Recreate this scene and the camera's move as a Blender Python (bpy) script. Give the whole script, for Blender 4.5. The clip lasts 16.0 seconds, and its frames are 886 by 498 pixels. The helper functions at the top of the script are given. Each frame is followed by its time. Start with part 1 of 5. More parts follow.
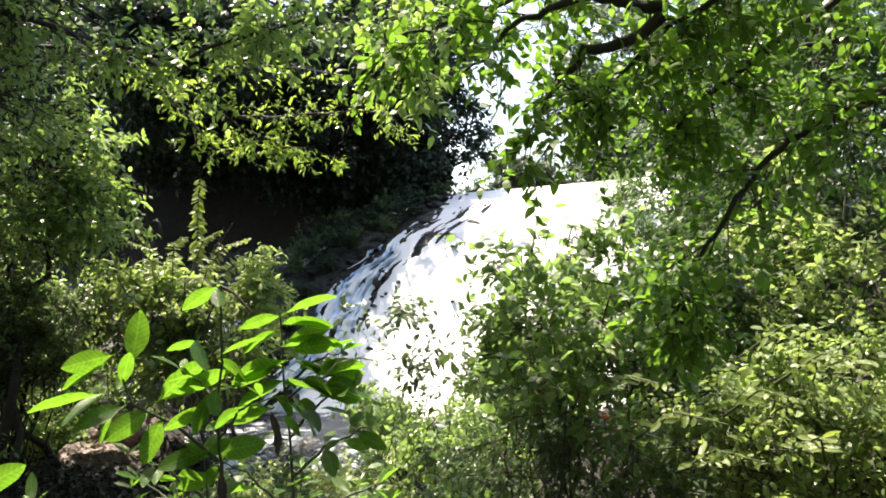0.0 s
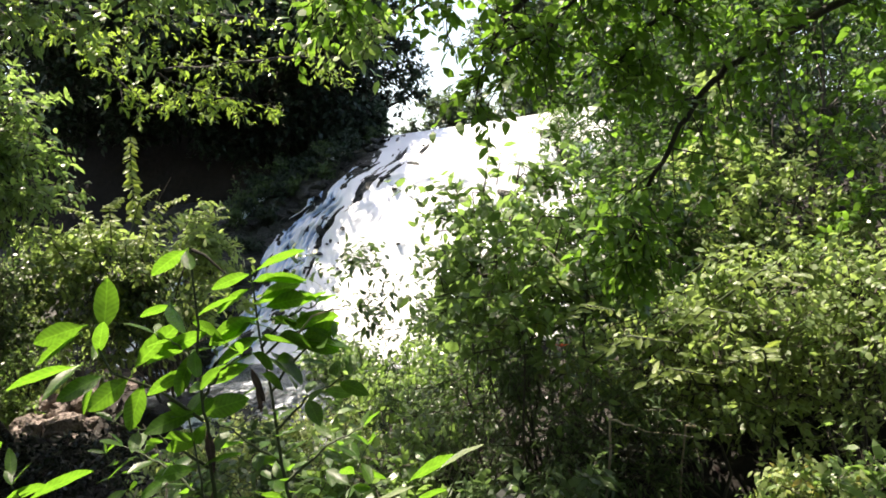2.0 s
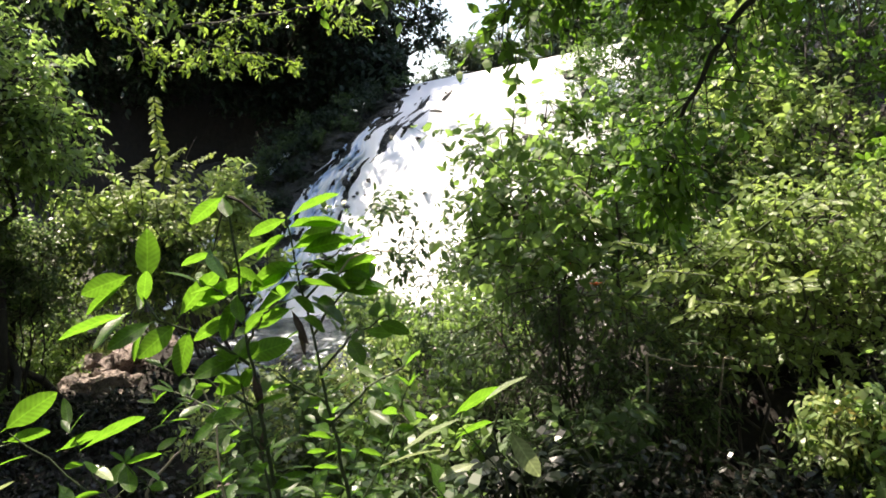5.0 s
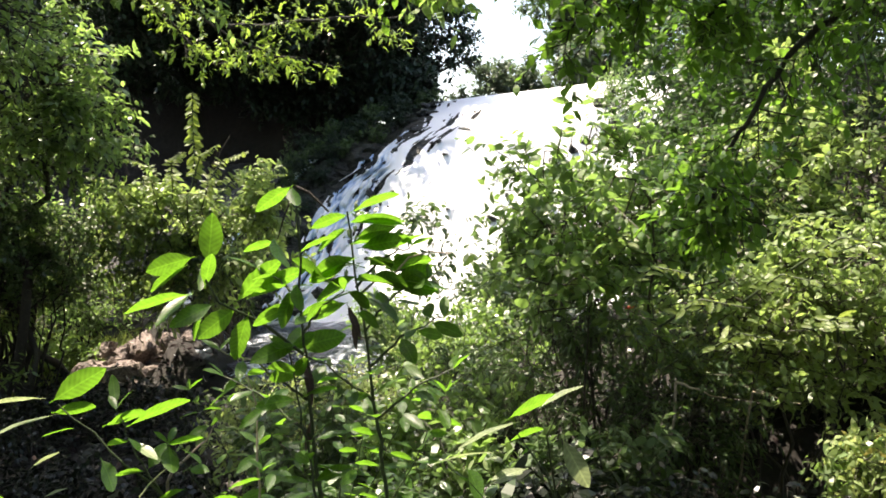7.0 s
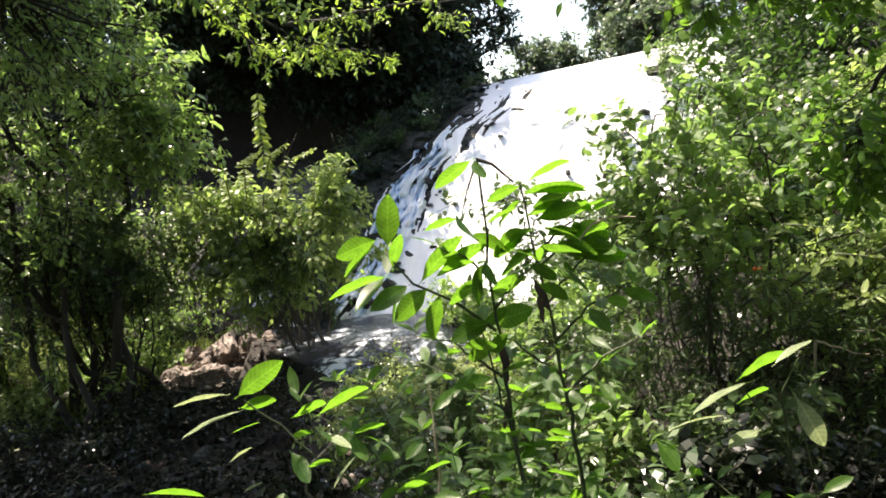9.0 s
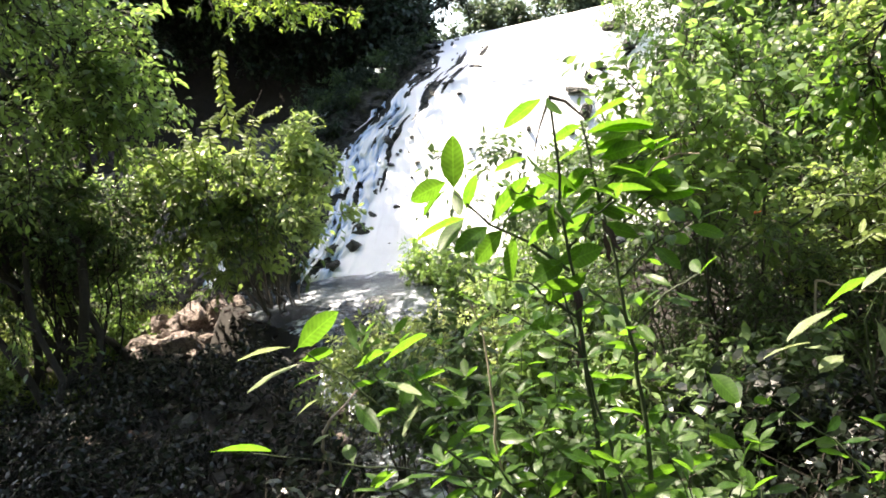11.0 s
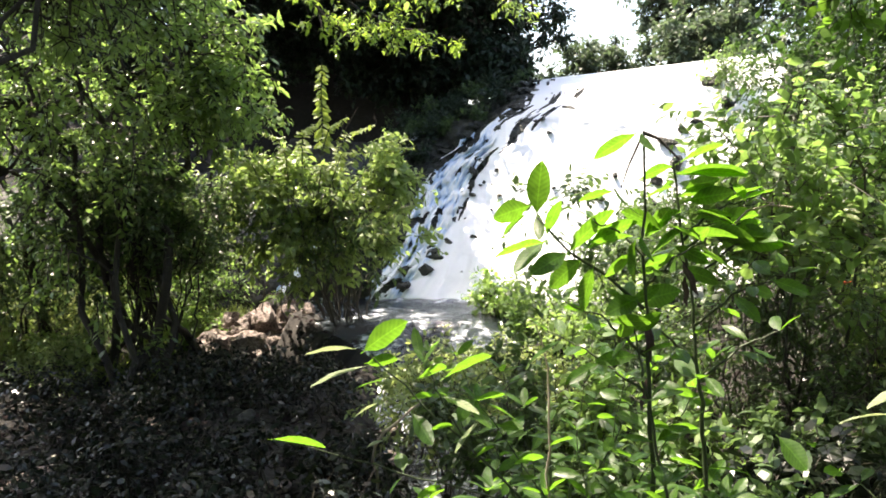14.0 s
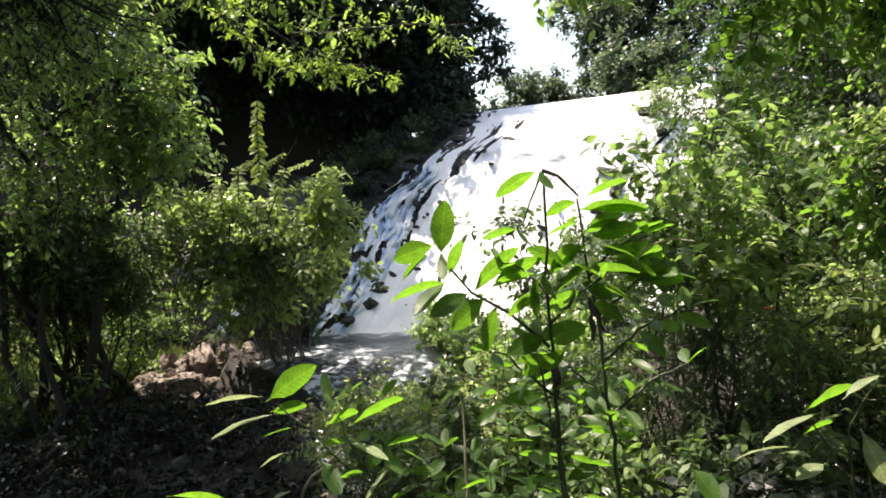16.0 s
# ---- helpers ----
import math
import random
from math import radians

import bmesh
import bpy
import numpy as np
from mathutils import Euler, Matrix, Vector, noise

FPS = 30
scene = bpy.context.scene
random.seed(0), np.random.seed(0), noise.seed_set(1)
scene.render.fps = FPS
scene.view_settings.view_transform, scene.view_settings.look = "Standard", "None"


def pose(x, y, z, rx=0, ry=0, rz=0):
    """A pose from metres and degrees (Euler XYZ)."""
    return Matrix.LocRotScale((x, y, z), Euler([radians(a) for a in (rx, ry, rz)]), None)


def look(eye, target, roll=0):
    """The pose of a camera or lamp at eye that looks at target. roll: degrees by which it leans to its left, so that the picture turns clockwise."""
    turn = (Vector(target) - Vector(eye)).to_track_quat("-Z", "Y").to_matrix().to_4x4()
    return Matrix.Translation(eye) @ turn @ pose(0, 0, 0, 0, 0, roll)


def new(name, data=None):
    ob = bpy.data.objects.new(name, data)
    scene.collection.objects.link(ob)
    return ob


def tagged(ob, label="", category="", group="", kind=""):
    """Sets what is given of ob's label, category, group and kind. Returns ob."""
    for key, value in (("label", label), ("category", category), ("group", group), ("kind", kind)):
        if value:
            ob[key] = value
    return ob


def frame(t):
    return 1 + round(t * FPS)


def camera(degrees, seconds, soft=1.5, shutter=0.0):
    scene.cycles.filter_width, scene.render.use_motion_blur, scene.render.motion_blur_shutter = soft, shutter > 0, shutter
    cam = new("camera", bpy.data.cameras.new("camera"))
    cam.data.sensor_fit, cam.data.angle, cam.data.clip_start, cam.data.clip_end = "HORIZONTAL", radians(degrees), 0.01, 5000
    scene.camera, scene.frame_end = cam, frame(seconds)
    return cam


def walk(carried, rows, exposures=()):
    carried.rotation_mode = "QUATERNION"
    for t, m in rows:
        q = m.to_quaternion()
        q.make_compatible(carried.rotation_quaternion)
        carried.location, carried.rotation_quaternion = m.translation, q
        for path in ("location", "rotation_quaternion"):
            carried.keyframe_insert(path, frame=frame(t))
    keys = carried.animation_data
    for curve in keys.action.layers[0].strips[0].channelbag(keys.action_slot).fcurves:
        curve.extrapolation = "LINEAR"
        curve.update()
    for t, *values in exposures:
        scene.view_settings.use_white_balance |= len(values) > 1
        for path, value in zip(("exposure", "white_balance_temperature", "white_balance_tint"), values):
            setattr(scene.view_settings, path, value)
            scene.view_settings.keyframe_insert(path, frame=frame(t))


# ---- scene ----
cam = camera(61.5, 16.0, 1.75)
PATH = [
    (0, (0.089, 0.068, 2.415), (-0.014, 2.063, 2.501), -0.1),
    (0.5, (0.059, 0.05, 2.437), (0.017, 2.049, 2.479), -0.9),
    (1, (0.038, 0.043, 2.448), (0.071, 2.043, 2.445), -2.8),
    (1.5, (0.028, 0.034, 2.445), (0.125, 2.032, 2.418), -3.0),
    (2, (0.013, 0.031, 2.433), (0.07, 2.028, 2.353), -4.0),
    (2.5, (0.003, 0.02, 2.43), (0.047, 2.018, 2.344), -2.5),
    (3, (0.006, 0.03, 2.428), (0.075, 2.025, 2.307), -2.9),
    (3.5, (0.006, 0.028, 2.422), (0.064, 2.021, 2.256), -3.4),
    (4, (0.004, 0.036, 2.415), (0.022, 2.026, 2.214), -4.8),
    (6.5, (-0.109, 0.026, 2.379), (-0.143, 2.015, 2.173), -7.1),
    (7, (-0.15, 0.011, 2.373), (-0.195, 2.005, 2.221), -2.2),
    (7.5, (-0.16, 0.018, 2.372), (-0.234, 2.01, 2.221), -2.8),
    (8, (-0.256, 0.003, 2.356), (-0.389, 1.986, 2.132), -5.3),
    (8.5, (-0.366, 0.013, 2.348), (-0.535, 1.994, 2.135), -6.4),
    (9, (-0.541, 0.049, 2.353), (-0.682, 2.036, 2.178), -6.8),
    (11.5, (-0.889, 0.072, 2.325), (-0.835, 2.04, 1.975), -6.9),
    (12, (-0.89, 0.072, 2.284), (-0.812, 2.032, 1.893), -5.2),
    (12.5, (-0.894, 0.064, 2.281), (-0.837, 2.029, 1.917), -4.2),
    (13, (-0.898, 0.055, 2.279), (-0.855, 2.023, 1.927), -2.8),
    (13.5, (-0.911, 0.041, 2.283), (-0.996, 2.019, 2.002), -1.9),
    (14, (-0.895, 0.047, 2.301), (-1.069, 2.031, 2.114), -1.4),
    (14.5, (-0.861, 0.052, 2.32), (-1.075, 2.037, 2.2), -0.5),
    (15, (-0.818, 0.064, 2.324), (-0.977, 2.055, 2.23), -1.0),
    (15.5, (-0.798, 0.075, 2.324), (-0.916, 2.07, 2.237), -1.2),
    (16, (-0.769, 0.086, 2.321), (-0.818, 2.083, 2.211), -2.6),
]
walk(cam, [(t, look(eye, target, roll)) for t, eye, target, roll in PATH],
     exposures=[(t, e + 0.48, 7450, 15) for t, e in ((0, 1.37), (1, 1.33), (2, 1.16), (4, 1.1), (7, 1.36), (8, 1.4), (9, 1.34), (11.5, 1.84), (13.3, 1.92), (14.5, 1.34), (16, 1.04))])

# ---------------------------------------------------------------- light
SUN_EL, SUN_AZ = 66.0, -58.0            # degrees; azimuth from straight ahead, negative to the left
sun_dir = Vector((math.cos(radians(SUN_EL)) * math.sin(radians(SUN_AZ)),
                  math.cos(radians(SUN_EL)) * math.cos(radians(SUN_AZ)), math.sin(radians(SUN_EL))))
world = bpy.data.worlds.new("world")
scene.world = world
world.use_nodes = True
sky = world.node_tree.nodes.new("ShaderNodeTexSky")
sky.sky_type, sky.sun_disc = "NISHITA", False
sky.sun_elevation, sky.sun_rotation = radians(SUN_EL), radians(SUN_AZ)
sky.air_density, sky.dust_density = 1.2, 2.2
world.node_tree.links.new(sky.outputs[0], world.node_tree.nodes["Background"].inputs[0])
world.node_tree.nodes["Background"].inputs[1].default_value = 0.135
sun = new("sun", bpy.data.lights.new("sun", "SUN"))
sun.data.energy, sun.data.angle, sun.data.color = 5.0, radians(0.55), (1.0, 0.95, 0.86)
sun.matrix_world = look(sun_dir * 40, (0, 0, 0))


# ---------------------------------------------------------------- materials
def material(name):
    m = bpy.data.materials.new(name)
    m.use_nodes = True
    nt = m.node_tree
    return m, nt, nt.nodes["Principled BSDF"], nt.nodes["Material Output"]


def node(nt, kind, **values):
    n = nt.nodes.new(kind)
    for key, v in values.items():
        n.inputs[key.replace("_", " ")].default_value = v
    return n


def ramp(nt, source, stops):
    r = nt.nodes.new("ShaderNodeValToRGB")
    el = r.color_ramp.elements
    while len(el) < len(stops):
        el.new(0.5)
    for e, (p, c) in zip(el, stops):
        e.position, e.color = p, (*c, 1)
    nt.links.new(source, r.inputs[0])
    return r.outputs[0]


def leaf_material(name, dark, light, through_colour, rough=0.4, amount=0.5, single=False, odd=None, spec=0.5):
    """Leaves: glossy skin over a pigment that lets light through, varied leaf by leaf and in drifts."""
    m, nt, bsdf, out = material(name)
    dark, light, through_colour = ((1.12 * r, g, 1.5 * b) for r, g, b in (dark, light, through_colour))
    if single:
        rnd = nt.nodes.new("ShaderNodeObjectInfo").outputs["Random"]
    else:
        rnd = nt.nodes.new("ShaderNodeNewGeometry").outputs["Random Per Island"]
    geo = nt.nodes.new("ShaderNodeNewGeometry")
    drift = node(nt, "ShaderNodeTexNoise", Scale=2.2, Detail=3.0)
    nt.links.new(geo.outputs["Position"], drift.inputs["Vector"])
    add = nt.nodes.new("ShaderNodeMath")
    add.operation = "MULTIPLY_ADD"
    nt.links.new(rnd, add.inputs[0])
    add.inputs[1].default_value = 0.62
    shift = nt.nodes.new("ShaderNodeMath")
    shift.operation = "MULTIPLY_ADD"
    nt.links.new(drift.outputs["Fac"], shift.inputs[0])
    shift.inputs[1].default_value, shift.inputs[2].default_value = 1.1, -0.36
    nt.links.new(shift.outputs[0], add.inputs[2])
    mid = [(a + b) / 2 for a, b in zip(dark, light)]
    stops = [(0.05, dark), (0.5, mid), (0.92, light)]
    if odd:
        stops[2] = (0.84, light)
        stops.append((0.95, odd))
    colour = ramp(nt, add.outputs[0], stops)
    nt.links.new(colour, bsdf.inputs["Base Color"])
    bsdf.inputs["Roughness"].default_value = rough
    bsdf.inputs["Specular IOR Level"].default_value = spec
    tl = nt.nodes.new("ShaderNodeBsdfTranslucent")
    tint = nt.nodes.new("ShaderNodeMixRGB")
    tint.blend_type = "MIX"
    tint.inputs[0].default_value = 0.3
    tint.inputs[1].default_value = (*through_colour, 1)
    nt.links.new(colour, tint.inputs[2])
    nt.links.new(tint.outputs[0], tl.inputs["Color"])
    mix = nt.nodes.new("ShaderNodeMixShader")
    mix.inputs[0].default_value = amount
    nt.links.new(bsdf.outputs[0], mix.inputs[1])
    nt.links.new(tl.outputs[0], mix.inputs[2])
    nt.links.new(mix.outputs[0], out.inputs["Surface"])
    if single:
        # side veins running forward from a pale midrib, and faint blotches
        tc = nt.nodes.new("ShaderNodeTexCoord")
        split = nt.nodes.new("ShaderNodeSeparateXYZ")
        nt.links.new(tc.outputs["Object"], split.inputs[0])

        def calc(op, a, b=0.0, c=0.0):
            n = nt.nodes.new("ShaderNodeMath")
            n.operation = op
            for i, v in enumerate((a, b, c)):
                if isinstance(v, (int, float)):
                    n.inputs[i].default_value = v
                else:
                    nt.links.new(v, n.inputs[i])
            return n.outputs[0]

        side = calc("ABSOLUTE", split.outputs["Y"])
        lines = calc("SINE", calc("MULTIPLY", calc("MULTIPLY_ADD", side, -0.7, split.outputs["X"]), 62.0))
        rib = calc("LESS_THAN", side, 0.014)
        blot = node(nt, "ShaderNodeTexNoise", Scale=5.0, Detail=4.0)
        nt.links.new(tc.outputs["Object"], blot.inputs["Vector"])
        tone = calc("MULTIPLY_ADD", lines, 0.10, calc("MULTIPLY_ADD", blot.outputs["Fac"], 0.9, 0.42))
        tone = calc("MULTIPLY_ADD", rib, 0.35, tone)
        for source, target in ((colour, bsdf.inputs["Base Color"]), (tint.outputs[0], tl.inputs["Color"])):
            mul = nt.nodes.new("ShaderNodeMixRGB")
            mul.blend_type = "MULTIPLY"
            mul.inputs[0].default_value = 1.0
            nt.links.new(source, mul.inputs[1])
            nt.links.new(tone, mul.inputs[2])
            nt.links.new(mul.outputs[0], target)
        wave = node(nt, "ShaderNodeTexWave", Scale=28.0, Distortion=1.5)
        nt.links.new(tc.outputs["Object"], wave.inputs["Vector"])
        bump = node(nt, "ShaderNodeBump", Strength=0.25, Distance=0.003)
        nt.links.new(wave.outputs["Fac"], bump.inputs["Height"])
        nt.links.new(bump.outputs[0], bsdf.inputs["Normal"])
    return m


def surface(name, stops, scale, rough, bump=0.5, distance=0.02, detail=8.0, spec=0.5, fine=None, stretch=None):
    """Rock, bark or soil: two scales of noise for colour and relief."""
    m, nt, bsdf, out = material(name)
    geo = nt.nodes.new("ShaderNodeNewGeometry")
    vec = geo.outputs["Position"]
    if stretch:
        mp = nt.nodes.new("ShaderNodeMapping")
        mp.inputs["Scale"].default_value = stretch
        nt.links.new(vec, mp.inputs["Vector"])
        vec = mp.outputs[0]
    a = node(nt, "ShaderNodeTexNoise", Scale=scale, Detail=detail, Roughness=0.65)
    b = node(nt, "ShaderNodeTexNoise", Scale=fine or scale * 7, Detail=4.0)
    nt.links.new(vec, a.inputs["Vector"])
    nt.links.new(vec, b.inputs["Vector"])
    mx = nt.nodes.new("ShaderNodeMath")
    mx.operation = "MULTIPLY_ADD"
    nt.links.new(b.outputs["Fac"], mx.inputs[0])
    mx.inputs[1].default_value = 0.45
    sc = nt.nodes.new("ShaderNodeMath")
    sc.operation = "MULTIPLY"
    nt.links.new(a.outputs["Fac"], sc.inputs[0])
    sc.inputs[1].default_value = 0.62
    nt.links.new(sc.outputs[0], mx.inputs[2])
    nt.links.new(ramp(nt, mx.outputs[0], stops), bsdf.inputs["Base Color"])
    bsdf.inputs["Roughness"].default_value = rough
    bsdf.inputs["Specular IOR Level"].default_value = spec
    bp = node(nt, "ShaderNodeBump", Strength=bump, Distance=distance)
    nt.links.new(mx.outputs[0], bp.inputs["Height"])
    nt.links.new(bp.outputs[0], bsdf.inputs["Normal"])
    return m


MAT = {}
MAT["sapling"] = leaf_material("sapling_leaf", (0.02, 0.065, 0.008), (0.06, 0.14, 0.018), (0.2, 0.52, 0.022), 0.33, 0.5, True, spec=0.4)
MAT["bush"] = leaf_material("bush_leaf", (0.023, 0.06, 0.013), (0.135, 0.225, 0.06), (0.32, 0.6, 0.08), 0.38, 0.43, odd=(0.2, 0.24, 0.12), spec=0.5)
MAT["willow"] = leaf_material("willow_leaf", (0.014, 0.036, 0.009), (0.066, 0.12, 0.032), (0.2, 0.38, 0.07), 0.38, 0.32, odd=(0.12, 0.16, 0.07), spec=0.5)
# Lit copy of the bush leaf: sunlight put in as a paler, yellower green.
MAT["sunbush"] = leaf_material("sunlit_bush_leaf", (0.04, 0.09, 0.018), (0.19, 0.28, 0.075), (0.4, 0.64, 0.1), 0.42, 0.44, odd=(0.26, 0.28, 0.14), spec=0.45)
MAT["canopy"] = leaf_material("canopy_leaf", (0.032, 0.085, 0.013), (0.1, 0.205, 0.026), (0.21, 0.48, 0.03), 0.32, 0.46)
# Dimmed copy of the bush leaf: shade on the slope put into the colour.
MAT["broad"] = leaf_material("shaded_bush_leaf", (0.016, 0.04, 0.01), (0.042, 0.085, 0.018), (0.08, 0.2, 0.02), 0.42, 0.38, spec=0.4)
MAT["left"] = leaf_material("forest_leaf", (0.036, 0.085, 0.016), (0.15, 0.25, 0.056), (0.36, 0.64, 0.09), 0.32, 0.46, odd=(0.22, 0.28, 0.14), spec=0.7)
MAT["pale"] = leaf_material("pale_leaf", (0.08, 0.15, 0.035), (0.23, 0.32, 0.095), (0.47, 0.67, 0.12), 0.32, 0.42, odd=(0.3, 0.25, 0.06))
MAT["spray"] = leaf_material("spray_leaf", (0.055, 0.11, 0.015), (0.15, 0.25, 0.045), (0.34, 0.58, 0.045), 0.3, 0.45)
# Near-black green: the deep shade on the cliff growth is put into the colour.
MAT["dark"] = leaf_material("evergreen_leaf_in_shade", (0.011, 0.026, 0.012), (0.027, 0.05, 0.019), (0.035, 0.08, 0.02), 0.4, 0.25, spec=0.3)
# Near-black leaves: the shade under bushes and trees is put into their colour.
MAT["gloom"] = leaf_material("shaded_undergrowth_leaf", (0.003, 0.006, 0.003), (0.011, 0.019, 0.007), (0.012, 0.024, 0.005), 0.28, 0.2, spec=0.3)
MAT["far"] = leaf_material("hillside_leaf", (0.03, 0.058, 0.024), (0.08, 0.12, 0.05), (0.14, 0.24, 0.07), 0.45, 0.4)
MAT["grass"] = leaf_material("grass_blade", (0.06, 0.11, 0.02), (0.16, 0.2, 0.05), (0.3, 0.45, 0.06), 0.5, 0.45)
# Dead leaves darkened well below brown in place of the shade on them.
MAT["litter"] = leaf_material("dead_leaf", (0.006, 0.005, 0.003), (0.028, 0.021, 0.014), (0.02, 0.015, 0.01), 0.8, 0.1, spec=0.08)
MAT["flower"] = leaf_material("flower_petal", (0.55, 0.07, 0.012), (0.7, 0.13, 0.02), (0.8, 0.15, 0.02), 0.5, 0.4, True)
MAT["dead"] = leaf_material("withered_leaf", (0.03, 0.023, 0.016), (0.11, 0.085, 0.06), (0.14, 0.1, 0.06), 0.6, 0.2, True, spec=0.3)
MAT["drywood"] = surface("dry_wood", [(0.3, (0.2, 0.16, 0.12)), (0.55, (0.36, 0.3, 0.23)), (0.8, (0.5, 0.44, 0.36))], 16, 0.8, 0.7, 0.004, stretch=(3, 3, 0.5))
MAT["bark"] = surface("bark", [(0.3, (0.012, 0.010, 0.008)), (0.55, (0.028, 0.023, 0.018)), (0.8, (0.07, 0.06, 0.048))], 9, 0.85, 0.8, 0.01, stretch=(3, 3, 0.7))
MAT["twig"] = surface("grey_twig", [(0.3, (0.018, 0.015, 0.011)), (0.55, (0.045, 0.038, 0.029)), (0.8, (0.11, 0.095, 0.075))], 12, 0.75, 0.6, 0.006, stretch=(2, 2, 0.8))
MAT["stem"] = surface("green_stem", [(0.3, (0.018, 0.028, 0.010)), (0.6, (0.035, 0.055, 0.018)), (0.85, (0.07, 0.085, 0.035))], 14, 0.6, 0.4, 0.004)
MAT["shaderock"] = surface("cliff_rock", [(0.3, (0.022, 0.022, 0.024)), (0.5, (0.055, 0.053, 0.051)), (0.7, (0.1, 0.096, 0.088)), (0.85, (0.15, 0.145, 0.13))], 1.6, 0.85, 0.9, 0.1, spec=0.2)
MAT["wetrock"] = surface("wet_rock", [(0.3, (0.005, 0.005, 0.005)), (0.5, (0.016, 0.017, 0.013)), (0.68, (0.028, 0.032, 0.02)), (0.85, (0.055, 0.058, 0.04))], 2.6, 0.42, 1.0, 0.12, spec=0.35)
MAT["rock"] = surface("brown_rock", [(0.36, (0.014, 0.012, 0.010)), (0.44, (0.07, 0.055, 0.047)), (0.54, (0.2, 0.155, 0.135)), (0.75, (0.38, 0.33, 0.3))], 7.0, 0.8, 0.9, 0.05)
# Soil kept near black, with the trees' shade put into its colour.
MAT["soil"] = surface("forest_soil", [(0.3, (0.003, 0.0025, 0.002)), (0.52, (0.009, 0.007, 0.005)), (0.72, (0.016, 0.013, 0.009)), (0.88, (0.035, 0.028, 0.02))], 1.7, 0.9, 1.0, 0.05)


def foam_material():
    """White falling water: lit foam that also lets light through, clear streaks between, thin foam painted shade-blue.
    """
    m, nt, bsdf, out = material("falling_water")
    mp = nt.nodes.new("ShaderNodeMapping")
    mp.inputs["Scale"].default_value = (4.5, 1.4, 1.0)
    flow = nt.nodes.new("ShaderNodeUVMap")
    flow.uv_map = "flow"
    nt.links.new(flow.outputs[0], mp.inputs["Vector"])
    a = node(nt, "ShaderNodeTexNoise", Scale=1.8, Detail=8.0, Roughness=0.7, Distortion=0.6)
    nt.links.new(mp.outputs[0], a.inputs["Vector"])
    bsdf.inputs["Roughness"].default_value = 0.35
    clear = nt.nodes.new("ShaderNodeBsdfTransparent")
    clear.inputs[0].default_value = (0.72, 0.82, 0.92, 1)
    amount = nt.nodes.new("ShaderNodeUVMap")
    amount.uv_map = "foam"
    split = nt.nodes.new("ShaderNodeSeparateXYZ")
    nt.links.new(amount.outputs[0], split.inputs[0])
    thick = nt.nodes.new("ShaderNodeMath")
    thick.operation = "ADD"
    nt.links.new(a.outputs["Fac"], thick.inputs[0])
    nt.links.new(split.outputs[0], thick.inputs[1])
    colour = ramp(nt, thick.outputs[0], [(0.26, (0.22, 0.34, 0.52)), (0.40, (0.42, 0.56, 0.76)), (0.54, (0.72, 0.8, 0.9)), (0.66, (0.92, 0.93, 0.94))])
    nt.links.new(colour, bsdf.inputs["Base Color"])
    tl = nt.nodes.new("ShaderNodeBsdfTranslucent")
    nt.links.new(colour, tl.inputs["Color"])
    mx = nt.nodes.new("ShaderNodeMixShader")
    mx.inputs[0].default_value = 0.2
    nt.links.new(bsdf.outputs[0], mx.inputs[1])
    nt.links.new(tl.outputs[0], mx.inputs[2])
    hole = ramp(nt, thick.outputs[0], [(0.24, (0, 0, 0)), (0.36, (1, 1, 1))])
    mx2 = nt.nodes.new("ShaderNodeMixShader")
    nt.links.new(hole, mx2.inputs[0])
    nt.links.new(clear.outputs[0], mx2.inputs[1])
    nt.links.new(mx.outputs[0], mx2.inputs[2])
    nt.links.new(mx2.outputs[0], out.inputs["Surface"])
    bp = node(nt, "ShaderNodeBump", Strength=0.3, Distance=0.03)
    nt.links.new(a.outputs["Fac"], bp.inputs["Height"])
    nt.links.new(bp.outputs[0], bsdf.inputs["Normal"])
    return m


def stream_material():
    m, nt, bsdf, out = material("stream_water")
    geo = nt.nodes.new("ShaderNodeNewGeometry")
    a = node(nt, "ShaderNodeTexNoise", Scale=9.0, Detail=5.0, Roughness=0.65, Distortion=0.4)
    nt.links.new(geo.outputs["Position"], a.inputs["Vector"])
    b = node(nt, "ShaderNodeTexNoise", Scale=1.6, Detail=3.0)
    nt.links.new(geo.outputs["Position"], b.inputs["Vector"])
    mul = nt.nodes.new("ShaderNodeMath")
    mul.operation = "MULTIPLY"
    nt.links.new(a.outputs["Fac"], mul.inputs[0])
    nt.links.new(b.outputs["Fac"], mul.inputs[1])
    nt.links.new(ramp(nt, mul.outputs[0], [(0.225, (0.012, 0.017, 0.02)), (0.285, (0.12, 0.14, 0.16)), (0.34, (0.8, 0.82, 0.85))]), bsdf.inputs["Base Color"])
    bsdf.inputs["Roughness"].default_value = 0.12
    bp = node(nt, "ShaderNodeBump", Strength=0.9, Distance=0.04)
    nt.links.new(a.outputs["Fac"], bp.inputs["Height"])
    nt.links.new(bp.outputs[0], bsdf.inputs["Normal"])
    return m


MAT["foam"] = foam_material()
MAT["stream"] = stream_material()


